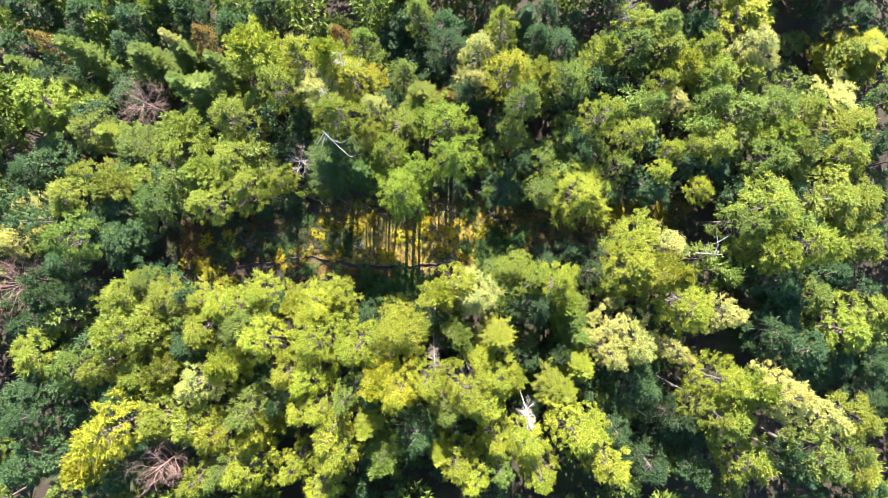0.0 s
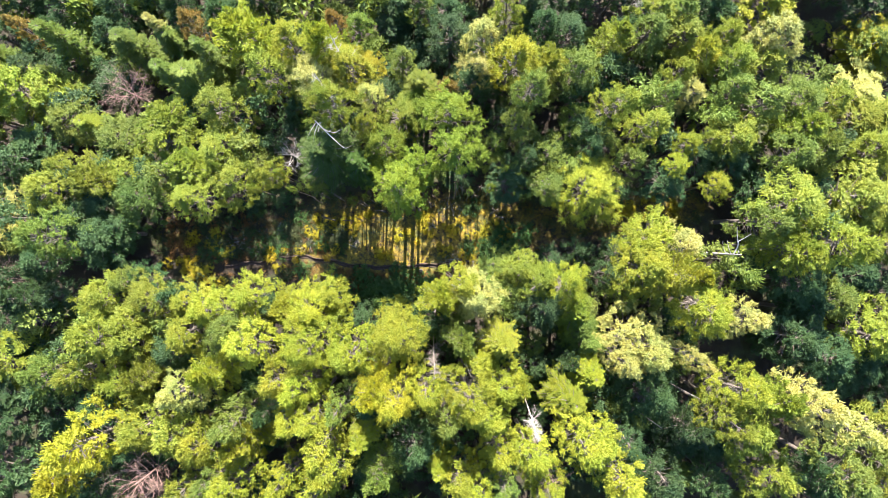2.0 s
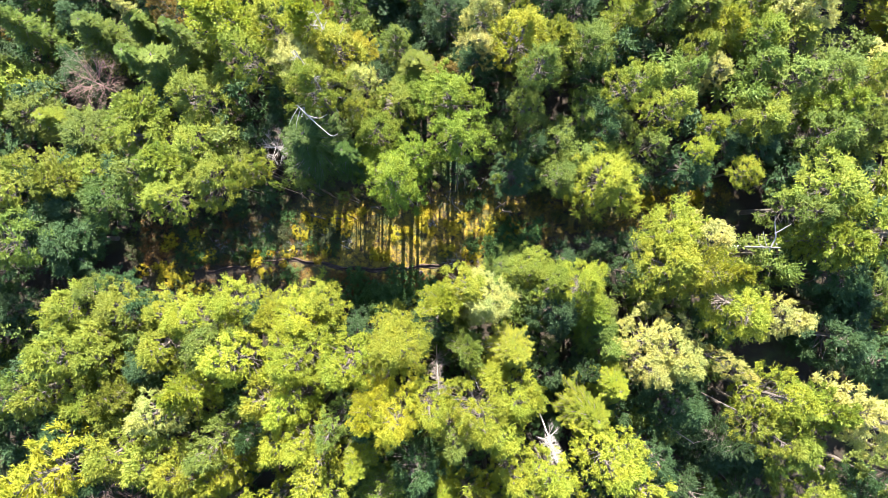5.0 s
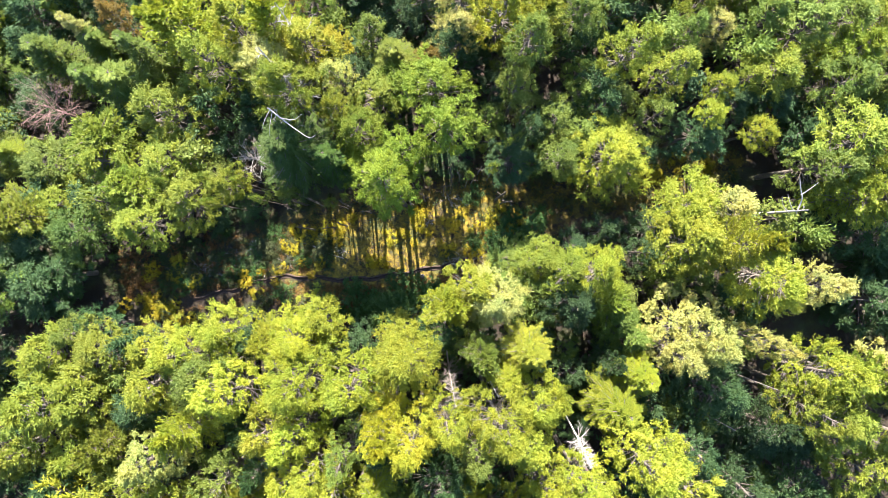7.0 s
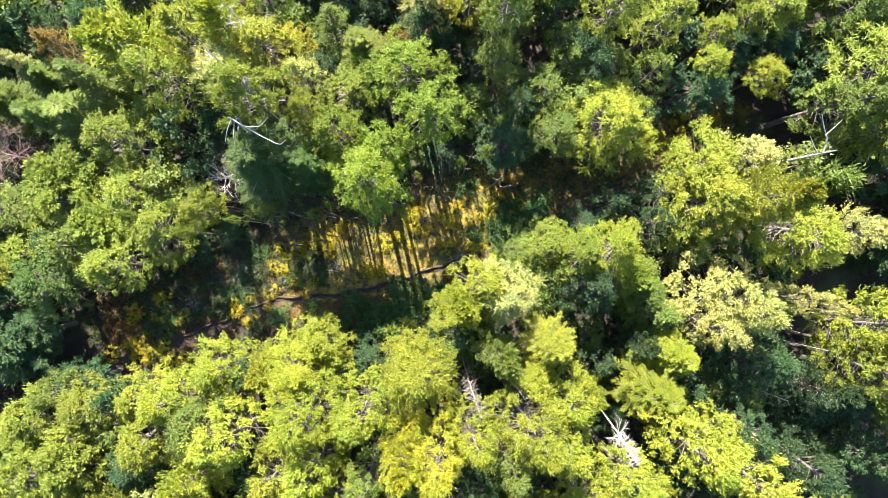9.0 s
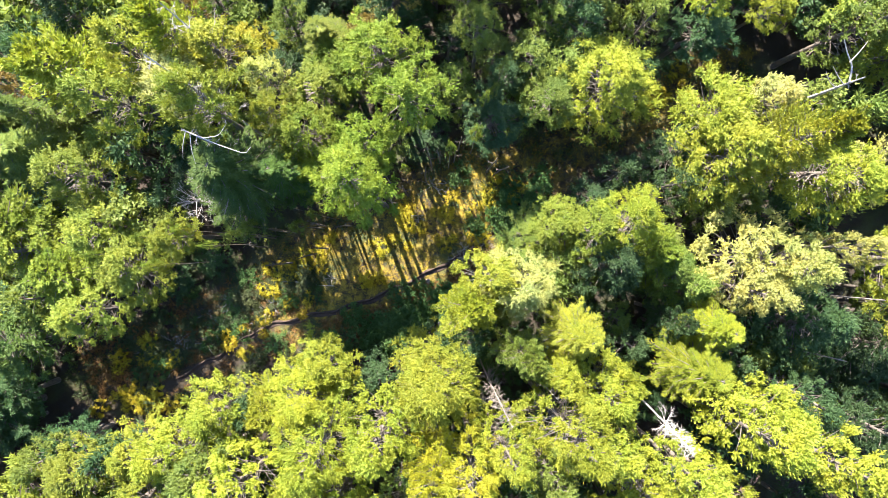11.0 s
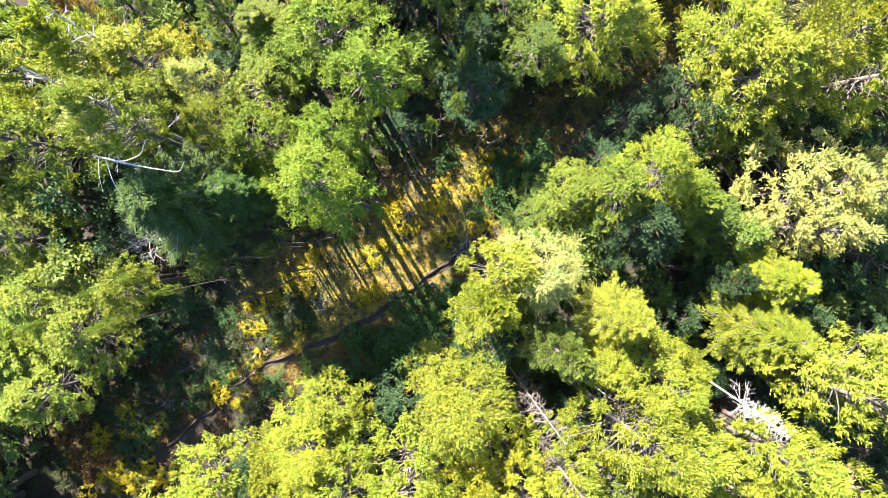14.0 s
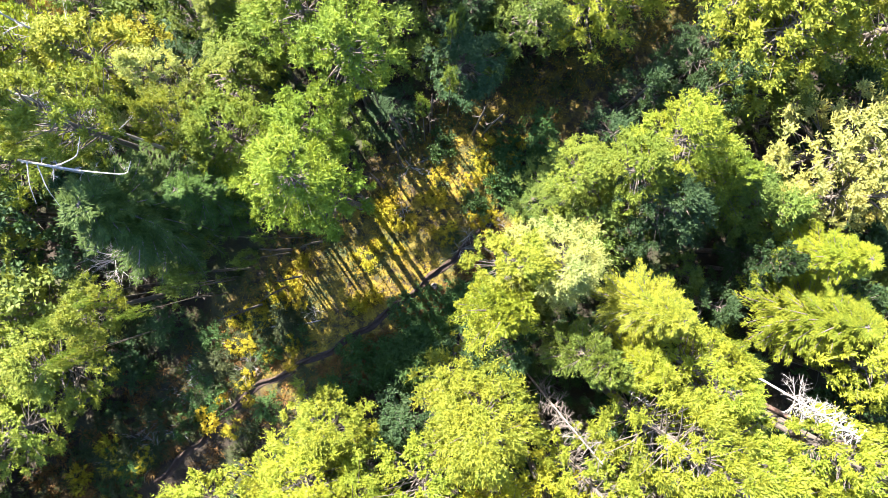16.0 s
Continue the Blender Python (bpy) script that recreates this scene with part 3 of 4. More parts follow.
broadleaf(50.8, -4.2, 16.0, 3.53, DARK_SHADE)
broadleaf(60.8, -4.4, 12.5, 4.02, DARK_SHADE)
broadleaf(50.5, -12.5, 16.6, 3.83, DARK_SHADE)
broadleaf(52.1, -9.0, 14.6, 3.41, DARK_SHADE)
broadleaf(55.8, -7.8, 14.9, 3.57, GREEN)
broadleaf(60.2, -12.0, 17.0, 4.15, OLIVE)
broadleaf(64.8, -10.1, 15.5, 3.04, OLIVE)
broadleaf(56.4, -15.3, 15.2, 3.73, DARK_SHADE)
broadleaf(-61.8, -15.9, 16.9, 3.65, OLIVE)
broadleaf(-60.0, -14.7, 14.4, 2.91, DARK_SHADE)
broadleaf(-47.3, -12.9, 20.4, 3.82, OLIVE)
broadleaf(-44.0, -13.4, 18.7, 2.93, OLIVE)
broadleaf(-53.4, -17.8, 21.0, 2.84, GREEN)
broadleaf(-51.2, -17.1, 19.2, 2.58, OLIVE)
broadleaf(-46.2, -19.9, 16.3, 3.85, OLIVE)
broadleaf(-41.8, -17.2, 19.9, 2.72, OLIVE)
broadleaf(-34.8, -19.3, 22.8, 3.09, PALE)
broadleaf(-31.3, -17.3, 24.2, 3.03, BRIGHT)
broadleaf(-40.2, -14.3, 16.0, 3.36, DARK_SHADE)
broadleaf(-24.9, -13.6, 25.5, 3.43, BRIGHT)
broadleaf(-30.4, -12.2, 21.3, 3.15, GREEN)
broadleaf(-22.5, -18.0, 25.5, 2.68, BRIGHT)
broadleaf(-61.9, -24.5, 18.9, 3.24, DARK_SHADE)
broadleaf(-47.5, -23.1, 17.9, 3.77, DARK_SHADE)
broadleaf(-40.2, -23.5, 21.0, 3.63, OLIVE)
broadleaf(-36.3, -25.3, 23.1, 3.07, OLIVE)
broadleaf(-27.2, -22.0, 27.1, 2.77, GREEN)
broadleaf(-25.6, -25.2, 25.4, 3.28, BRIGHT)
broadleaf(-45.6, -25.0, 27.5, 3.77, GOLD)
broadleaf(-51.7, -30.8, 23.3, 3.99, GOLD)
broadleaf(-32.8, -27.9, 22.5, 3.56, BRIGHT)
broadleaf(-29.9, -30.1, 25.1, 2.70, GREEN)
broadleaf(-34.5, -31.8, 25.6, 2.38, OLIVE)
broadleaf(-26.5, -31.0, 26.2, 2.95, BRIGHT)
broadleaf(-19.7, -29.8, 27.6, 2.31, BRIGHT)
broadleaf(-19.9, -22.1, 26.8, 2.34, BRIGHT)
broadleaf(-24.2, -21.9, 22.4, 2.02, DARK_SHADE)
broadleaf(-62.5, -32.1, 18.1, 3.44, DARK_SHADE)
broadleaf(-47.3, -32.4, 21.3, 2.52, DARK_SHADE)
broadleaf(-61.2, -22.0, 15.4, 3.38, DARK_SHADE)
broadleaf(-42.5, -27.1, 20.3, 2.39, DARK_SHADE)
broadleaf(-16.9, -12.5, 24.4, 3.47, BRIGHT)
broadleaf(-11.8, -13.5, 24.4, 3.48, BRIGHT)
broadleaf(-6.3, -12.4, 23.5, 3.67, BRIGHT)
broadleaf(-17.8, -17.9, 25.4, 2.98, BRIGHT)
broadleaf(-8.7, -17.9, 28.3, 2.87, GOLD)
broadleaf(-5.7, -19.4, 30.2, 2.93, GOLD)
broadleaf(-3.1, -18.2, 27.0, 2.34, BRIGHT)
broadleaf(-17.7, -21.2, 27.2, 2.62, BRIGHT)
broadleaf(-13.1, -19.6, 27.8, 1.73, GREEN)
fir(-10.4, -23.7, 27.5, 2.17, BRIGHT)
broadleaf(-14.9, -23.7, 30.2, 2.79, BRIGHT)
broadleaf(-13.9, -27.3, 30.2, 3.07, BRIGHT)
broadleaf(-8.8, -28.9, 28.1, 2.88, GREEN)
broadleaf(-16.9, -31.0, 28.3, 2.58, BRIGHT)
broadleaf(-10.1, -21.1, 24.7, 2.71, DARK_SHADE)
broadleaf(-5.0, -26.4, 22.3, 3.26, DARK_SHADE)
broadleaf(2.6, -18.0, 27.8, 3.61, BRIGHT)
broadleaf(4.7, -21.6, 26.0, 3.26, BRIGHT)
broadleaf(-0.1, -21.8, 25.1, 2.69, GREEN)
broadleaf(8.2, -18.7, 22.2, 3.11, BRIGHT)
fir(5.4, -16.0, 18.1, 2.29, BRIGHT)
broadleaf(2.0, -12.6, 22.2, 2.49, GREEN)
fir(7.8, -12.8, 20.8, 2.69, BRIGHT)
fir(-0.7, -29.1, 21.3, 2.52, BRIGHT)
broadleaf(7.4, -26.2, 24.0, 2.9, BRIGHT)
broadleaf(11.0, -19.8, 18.0, 2.1, BRIGHT)
broadleaf(1.4, -30.9, 24.9, 3.00, BRIGHT)
broadleaf(5.0, -31.2, 26.0, 2.66, BRIGHT)
broadleaf(11.5, -27.5, 26.0, 2.81, BRIGHT)
broadleaf(7.9, -31.0, 26.6, 2.35, GREEN)
fir(17.5, -20.9, 18.9, 3.57, BRIGHT)
fir(20.0, -17.3, 19.3, 2.74, BRIGHT)
broadleaf(17.2, -24.7, 27.8, 3.18, BRIGHT)
broadleaf(18.2, -15.7, 16.4, 2.34, DARK_SHADE)
broadleaf(13.9, -31.1, 27.4, 2.61, BRIGHT)
broadleaf(23.9, -14.5, 21.7, 2.66, PALE)
broadleaf(28.0, -13.6, 24.4, 2.5, PALE)
broadleaf(32.4, -14.0, 27.0, 1.7, PALE)
broadleaf(28.3, -20.7, 20.5, 3.82, DARK_SHADE)
broadleaf(33.3, -24.8, 20.0, 3.68, DARK_SHADE)
broadleaf(24.9, -25.2, 21.1, 2.84, DARK_SHADE)
broadleaf(38.0, -18.9, 25.1, 3.30, BRIGHT)
broadleaf(44.1, -20.5, 24.6, 3.31, OLIVE)
broadleaf(46.8, -20.4, 27.7, 3.18, PALE)
broadleaf(49.6, -22.2, 28.9, 2.84, PALE)
broadleaf(40.6, -25.7, 22.1, 3.74, OLIVE)
broadleaf(37.0, -22.1, 24.1, 2.73, OLIVE)
broadleaf(61.9, -24.7, 18.3, 3.43, OLIVE)
broadleaf(44.3, -31.0, 20.5, 3.66, OLIVE)
broadleaf(37.3, -32.2, 19.8, 2.88, DARK_SHADE)
broadleaf(21.4, -28.1, 28.2, 3.45, BRIGHT)
broadleaf(20.6, -24.8, 25.2, 2.99, BRIGHT)
broadleaf(29.9, -30.8, 22.0, 2.86, DARK_SHADE)
# three dark trees added over sunlit floor, standing in for the hollow's shade
broadleaf(34.8, -28.0, 14.0, 3.2, DARK_SHADE)
broadleaf(30.4, -26.2, 13.0, 3.0, DARK_SHADE)
broadleaf(39.5, -27.5, 15.0, 3.0, DARK_SHADE)
broadleaf(54.5, -30.9, 20.6, 3.33, GREEN)
broadleaf(60.8, -32.3, 19.5, 3.38, OLIVE)
broadleaf(52.1, -31.9, 18.0, 3.60, DARK_SHADE)
broadleaf(59.3, -29.0, 19.4, 2.90, GREEN)
fir(-15.8, 12.8, 23.0, 4.4, DEEP_SHADE)
fir(-12.0, 11.4, 20.0, 2.6, DEEP_SHADE)
broadleaf(8.4, 9.6, 9.0, 3.73, DARK_SHADE)
broadleaf(13.1, 13.6, 9.0, 2.2, DARK_SHADE)
broadleaf(25.6, -0.9, 11.0, 3.0, DARK_SHADE)
broadleaf(9.6, -2.6, 7.5, 3.1, GREEN)
broadleaf(21.6, -14.2, 15.5, 2.9, GREEN)
broadleaf(19.4, -12.4, 15.5, 2.8, GREEN)
broadleaf(-5.1, 6.5, 17.0, 3.28, LIME)
broadleaf(63.5, -17.7, 10.0, 3.90, DARK_SHADE)
broadleaf(67.5, -22.2, 10.0, 3.55, DARK_SHADE)
broadleaf(59.9, -21.8, 8.0, 3.08, DARK_SHADE)
broadleaf(67.3, -17.3, 12.0, 3.12, DARK_SHADE)
broadleaf(50.6, -14.8, 6.0, 3.15, DARK_SHADE)
broadleaf(46.8, -3.6, 8.0, 2.72, DARK_SHADE)
broadleaf(-11.2, 17.0, 19.5, 2.1, OLIVE)
# four trees added out of view to cast shade on the dark lane
broadleaf(47.0, 45.0, 15.0, 3.6, DARK_SHADE)
broadleaf(52.2, 46.5, 16.0, 3.6, DARK_SHADE)
broadleaf(57.4, 45.0, 17.0, 3.6, DARK_SHADE)
broadleaf(62.6, 46.5, 15.0, 3.6, DARK_SHADE)
broadleaf(-6.0, 44.5, 8.0, 3.6, DARK_SHADE)
broadleaf(1.5, 44.0, 9.0, 3.4, GREEN)
broadleaf(7.0, 43.0, 11.0, 3.2, DARK_SHADE)
broadleaf(12.5, 44.0, 10.0, 3.4, GREEN)

# ---- understorey filling the gaps between the tall trees ----
def fill_understorey():
    r = np.random.default_rng(77)
    stems = np.array([[o.location.x, o.location.y] for o in bpy.data.objects if o.parent is None and "tree" in o.name and o.type == "EMPTY"])
    placed = []
    for x, y in zip(np.append(r.uniform(-32, 34, 1400), r.uniform(-80, 80, 2600)), np.append(r.uniform(-34, 34, 1400), r.uniform(-46, 52, 2600))):
        if glade(x, y) > 0.02 or (-25 < x < 14 and 0 < y < 11) or (-49 < x < -17 and -5 < y < 7) or (-21 < x < -6 and -10 < y < -2) or len(placed) >= 385 or math.hypot(x + 49.7, y - 24.4) < 5:
            continue
        if np.min(np.hypot(*(stems - (x, y)).T)) < 1.8 or (placed and np.min(np.hypot(*(np.array(placed) - (x, y)).T)) < 2.9):
            continue
        placed.append((x, y))
        g = float(ground_z(x, y))
        high = r.uniform(8, 15)
        if (-27 < x < 15 and 0 < y < 40) or (27 < x < 42 and 0 < y < 15):
            high = min(high, max(2.5, 0.55 * (y - (3 if x < 15 else 6)) - g - 0.5))      # low growth where the sun slants into the glade
        if -50 < x < -20 and -6 < y < 9:
            high = min(high, 5.5)
        # low plants added in the lanes to imitate their deep shade
        if gap(x, y) > 0.02:
            high = r.uniform(1.5, 3.5)
        plant("near_young_tree" if central(x, y, 32) else "young_tree", x, y, g + high, r.uniform(1.9, 2.9), DARK_SHADE if r.uniform() < 0.6 else GREEN)


fill_understorey()


# ---- slender trees on the sunny edge of the glade ----
def edge_stems():
    r = np.random.default_rng(21)
    for k in range(28):
        x = -33 + 46 * (k + r.uniform(-0.4, 0.4)) / 28
        y = 6.8 + r.uniform(0, 8) + max(0, x) * 0.25
        plant("slender_tree", x, y, float(ground_z(x, y)) + r.uniform(13, 17), r.uniform(0.35, 0.6), GREEN)


edge_stems()


# ---- woods beyond ----
def far_woods():
    r = np.random.default_rng(5)
    k, pv, pf = 0, [], []
    for x, y in zip(r.uniform(-118, 118, 1000), r.uniform(-84, 98, 1000)):
        if abs(x) < 72 and -38 < y < 40.5 or gap(x, y) > 0.02 or math.hypot(x - 66, y + 24) < 9 or (58 < x < 92 and 25 < y < 45):
            continue
        g = float(ground_z(x, y))
        h, rad, n = r.uniform(17, 24), r.uniform(2.6, 4.0), 480
        u = r.uniform(0, 1, n)
        a = r.uniform(0, 2 * np.pi, n)
        rr = rad * np.interp(u, [0, 0.3, 0.7, 1], [0.6, 1, 0.85, 0.1]) * np.sqrt(r.uniform(0.4, 1, n))
        at = np.stack([x + np.cos(a) * rr, y + np.sin(a) * rr, g + h * (0.35 + 0.65 * u)], -1)
        out = np.stack([np.cos(a), np.sin(a), np.full(n, 0.5)], -1)
        v, f = blades(at, out + r.normal(0, 0.6, (n, 3)), out + r.normal(0, 0.5, (n, 3)), r.uniform(0.7, 1.3, n), r.uniform(0.45, 0.8, n))
        pv.append(v), pf.append(f + k)
        k += len(v)
    ob = mesh_object("far_woods", np.concatenate(pv), np.concatenate(pf), LEAF)
    ob.color = (*GREEN, 1)
    tagged(ob, "dense green forest canopy stretching away over the hillside", "forest", kind="stuff")


far_woods()


# ---- dead and bare trees ----
def part(name, piece, mat, parent, label=""):
    ob = mesh_object(name, *piece, mat, parent, True)
    if label:
        ob["label"] = label
    return ob


def twiggy(r, start, way, length, radius, depth, store):
    """A bare branch and its side twigs, gathered as tubes."""
    way = unit(way)
    end = start + way * length
    mid = (start + end) / 2 + r.normal(0, 0.06 * length, 3)
    s = np.linspace(0, 1, 5)[:, None]
    path = start * (1 - s) ** 2 + mid * 2 * s * (1 - s) + end * s * s
    store.append(tube(path, np.linspace(radius, radius * 0.35, 5), 4 if depth > 1 else 3))
    if depth:
        for k in range(4 if depth > 1 else 3):
            q = r.uniform(0.3, 1.0)
            root = path[int(q * 4)]
            twiggy(r, root, way + r.normal(0, 0.55, 3), length * r.uniform(0.4, 0.65), radius * 0.5, depth - 1, store)


def bare_tree(x, y, top, radius, label, mat=TWIG, seed=0, count=16):
    """A leafless tree: trunk and ascending twiggy limbs."""
    r = np.random.default_rng(900 + seed)
    g = float(ground_z(x, y))
    root = new("bare_tree")
    root.location = (x, y, g)
    h = top - g
    zt = np.linspace(-0.5, h - 2.0, 7)
    part("trunk", tube(np.stack([0 * zt, 0 * zt, zt], -1), np.linspace(0.24, 0.07, 7), 7), mat, root)
    for k in range(count):
        a = k * 2.4 + r.normal(0, 0.3)
        z = h * 0.62 + (h * 0.36 - 1.2) * k / count
        store = []
        out = np.array([np.cos(a), np.sin(a), r.uniform(0.5, 1.1)])
        twiggy(r, np.array([0, 0, z - 0.8]), out, radius * r.uniform(0.85, 1.2), 0.042, 3, store)
        part("limb", joined(store), mat, root)
    tagged(root, label, "bare tree")
    return root


# darker copy of the dead wood, with the grey snag's shade in its colour
SHADED_GREY_WOOD = bark_material("shaded_grey_brown_wood", (0.07, 0.06, 0.055), (0.2, 0.18, 0.165), 0.85)


def snag(x, y, top, lean, label, limbs, bare_from, reach, seed=0, girth=0.28, mat=DEAD):
    """A dead standing conifer: pale trunk with short broken limbs. lean: shift of the tip in metres."""
    r = np.random.default_rng(700 + seed)
    g = float(ground_z(x, y))
    root = new("dead_tree")
    root.location = (x, y, g)
    h = top - g
    zt = np.linspace(-0.5, h, 10)
    path = np.stack([lean[0] * (zt / h) ** 2, lean[1] * (zt / h) ** 2, zt], -1)
    part("trunk", tube(path, np.linspace(girth, 0.05, 10), 8), mat, root)
    for k in range(limbs):
        q = bare_from + (1 - bare_from) * k / limbs
        a = k * 2.4 + r.normal(0, 0.4)
        at = np.array([np.interp(q * h, zt, path[:, i]) for i in range(3)])
        L = reach * (1.15 - 0.75 * (q - bare_from) / (1 - bare_from)) * r.uniform(0.5, 1.15)
        store = []
        twiggy(r, at, np.array([np.cos(a), np.sin(a), r.uniform(-0.25, 0.35)]), L, 0.035, 2, store)
        part("limb", joined(store), mat, root)
    tagged(root, label, "dead tree")
    return root


def arm(root, start, path, radius):
    """A long bare limb through the points of a path, given from its start."""
    p = np.array([start] + [np.array(start) + q for q in path], float)
    s = np.linspace(0, len(p) - 1, 4 * len(p))
    smooth = np.stack([np.interp(s, np.arange(len(p)), p[:, i]) for i in range(3)], -1)
    smooth[1:-1] = (smooth[:-2] + smooth[1:-1] + smooth[2:]) / 3
    part("limb", tube(smooth, np.linspace(radius * 0.75, radius * 0.2, len(smooth)), 6), DEAD, root)


snag(-1.7, -14.3, 20.7, (0.5, -2.5), "weathered grey dead conifer with short broken limbs, darkened for shade", 64, 0.4, 1.5, 1, 0.1, SHADED_GREY_WOOD)
snag(11.6, -20.9, 21.0, (0.5, -3.8), "bleached white dead conifer bristling with broken limbs", 70, 0.76, 1.25, 2, 0.15)
snag(3.0, -16.6, 17.0, (0.6, -0.8), "slim bare grey dead trunk leaning among crowns", 6, 0.7, 0.7, 5, 0.13)
snag(-14.4, 18.4, 28.5, (-0.6, 1.5), "tall pale dead spire with curved bare limbs", 16, 0.55, 1.9, 6, 0.2)
snag(-14.4, 26.6, 20.5, (-0.5, 0.8), "white forked dead top standing over green crowns", 10, 0.72, 1.8, 8, 0.16)
snag(31.5, -19.0, 18.0, (2.5, -1.0), "slim bare grey dead trunk leaning over a dark hollow", 7, 0.6, 0.8, 9, 0.12, SHADED_GREY_WOOD)
snag(26.5, -22.6, 17.0, (2.8, -1.6), "thin pale dead trunk leaning over a dark hollow", 6, 0.65, 0.7, 10, 0.11, SHADED_GREY_WOOD)
dead_top = snag(-15.0, 14.4, 25.5, (-0.6, 0.8), "silver-grey dead treetop with long curved bare arms", 10, 0.72, 1.0, 3, 0.11)
h = 25.5 - float(ground_z(-15.0, 14.4))
arm(dead_top, (-0.5, 0.7, h - 0.8), [(0.9, -0.9, 0.1), (2.2, -1.3, 0.5), (3.2, -1.0, 1.3)], 0.065)
arm(dead_top, (-0.5, 0.7, h - 1.8), [(1.6, -1.6, 0.2), (3.2, -3.0, 0.3), (4.0, -2.8, 0.9)], 0.065)
arm(dead_top, (-0.55, 0.75, h - 0.5), [(-0.7, -0.9, -0.2), (-1.2, -1.7, -0.6)], 0.05)
arm(dead_top, (-0.5, 0.7, h - 1.1), [(-0.5, -1.2, -0.3), (-0.8, -2.1, -0.9)], 0.05)
poles = np.random.default_rng(64)
for k in range(22):
    sx, sy = -21 + 31 * (k + poles.uniform(-0.4, 0.4)) / 22, poles.uniform(4.2, 10.5)
    snag(sx, sy, float(ground_z(sx, sy)) + poles.uniform(7, 12.5), (poles.normal(0, 0.3), poles.normal(0, 0.3)), "slim dark bare trunk at the sunny edge of the glade", 4, 0.6, 0.6, 20 + k, poles.uniform(0.08, 0.15), BARK)
broken = snag(38.3, -0.6, 19.0, (0.7, -0.2), "thick broken grey dead trunk with raised bare branches", 4, 0.8, 0.8, 4, 0.42)
h = 19.0 - float(ground_z(38.3, -0.6))
arm(broken, (0.5, -0.1, h - 1.6), [(0.3, 1.2, 0.6), (-0.3, 2.6, 1.4), (-0.6, 3.6, 2.0)], 0.13)
arm(broken, (0.4, 1.5, h - 0.6), [(0.7, 0.5, 0.5), (1.5, 1.1, 0.9)], 0.08)
arm(broken, (0.4, -0.1, h - 2.2), [(-0.5, 0.8, 0.4), (-0.9, 1.9, 0.8)], 0.08)
arm(broken, (0.2, -0.1, h - 3.0), [(-0.7, 0.7, 0.5), (-1.0, 1.7, 1.0)], 0.07)

bare_tree(-49.7, 24.4, 8.0, 3.9, "leafless brown tree with a wide spread of twigs", TWIG, 1, 22)
bare_tree(-66.0, -5.5, 13.0, 4.8, "leafless reddish-brown tree with dense tangled twigs", TWIG, 2, 26)
bare_tree(-39.8, -30.6, 22.5, 3.4, "leafless pinkish-brown tree with upright fine twigs", TWIG, 3, 24)
bare_tree(-71.0, 17.4, 4.0, 2.6, "small leafless brown tree between green crowns", TWIG, 4, 16)
bare_tree(14.5, -31.0, 22.0, 1.8, "small bare tan tree among yellow-green crowns", TWIG, 6, 12)
bare_tree(-23.4, 14.3, 9.0, 2.2, "grey leafless thicket standing in deep shade", DEAD, 5, 16)
bare_tree(29.4, 38.8, 9.5, 2.2, "pale leafless crown standing over dark foliage", DEAD, 7, 14)


# ---- floor of the glade ----
def bare_shrub(x, y, size, seed):
    """A low tangle of dry twigs."""
    r = np.random.default_rng(seed)
    root = new("dry_shrub")
    root.location = (x, y, float(ground_z(x, y)) - 0.05)
    for k in range(7):
        store = []
        a = k * 0.9 + r.normal(0, 0.3)
        twiggy(r, np.array([0, 0, 0.0]), np.array([np.cos(a), np.sin(a), r.uniform(0.4, 1.2)]), size * r.uniform(0.7, 1.1), 0.03, 2, store)
        part("stem", joined(store), DEAD, root)
    tagged(root, "dry grey twiggy shrub on the glade floor", "shrub", "dry shrubs")


def ferns(r):
    """Low herbs and fern fronds in patches over the glade and along its shaded edges."""
    cx, cy = r.uniform(-48, 42, 900), r.uniform(-12, 14, 900)
    keep = (glade(cx, cy) > 0.05) & (np.abs(cy + 0.5 - trail_y(cx)) > 1.3) & (r.uniform(0, 1, 900) < np.where(np.abs(cx + 8) < 13, 0.55, 0.9))
    cx, cy = cx[keep], cy[keep]
    m, per = len(cx), 42
    a = r.uniform(0, 2 * np.pi, (m, per))
    size = r.uniform(0.35, 1.0, m)[:, None]
    d = np.sqrt(r.uniform(0, 1, (m, per))) * size
    x, y = cx[:, None] + np.cos(a) * d, cy[:, None] + np.sin(a) * d
    at = np.stack([x, y, ground_z(x, y) + r.uniform(0.05, 0.5, (m, per)) * size], -1).reshape(-1, 3)
    n = len(at)
    way = np.stack([np.cos(a).ravel(), np.sin(a).ravel(), r.uniform(0.0, 0.8, n)], -1) + r.normal(0, 0.3, (n, 3))
    v, f = blades(at, way, np.array([0, 0, 1.0]) + r.normal(0, 0.4, (n, 3)), r.uniform(0.2, 0.5, n), r.uniform(0.08, 0.18, n))
    ob = mesh_object("ground_ferns", v, f, LITTER_LEAF)
    ob.color = (0.05, 0.07, 0.028, 1)
    tagged(ob, "dull green ferns and herbs covering the shaded floor", "ferns", kind="stuff")


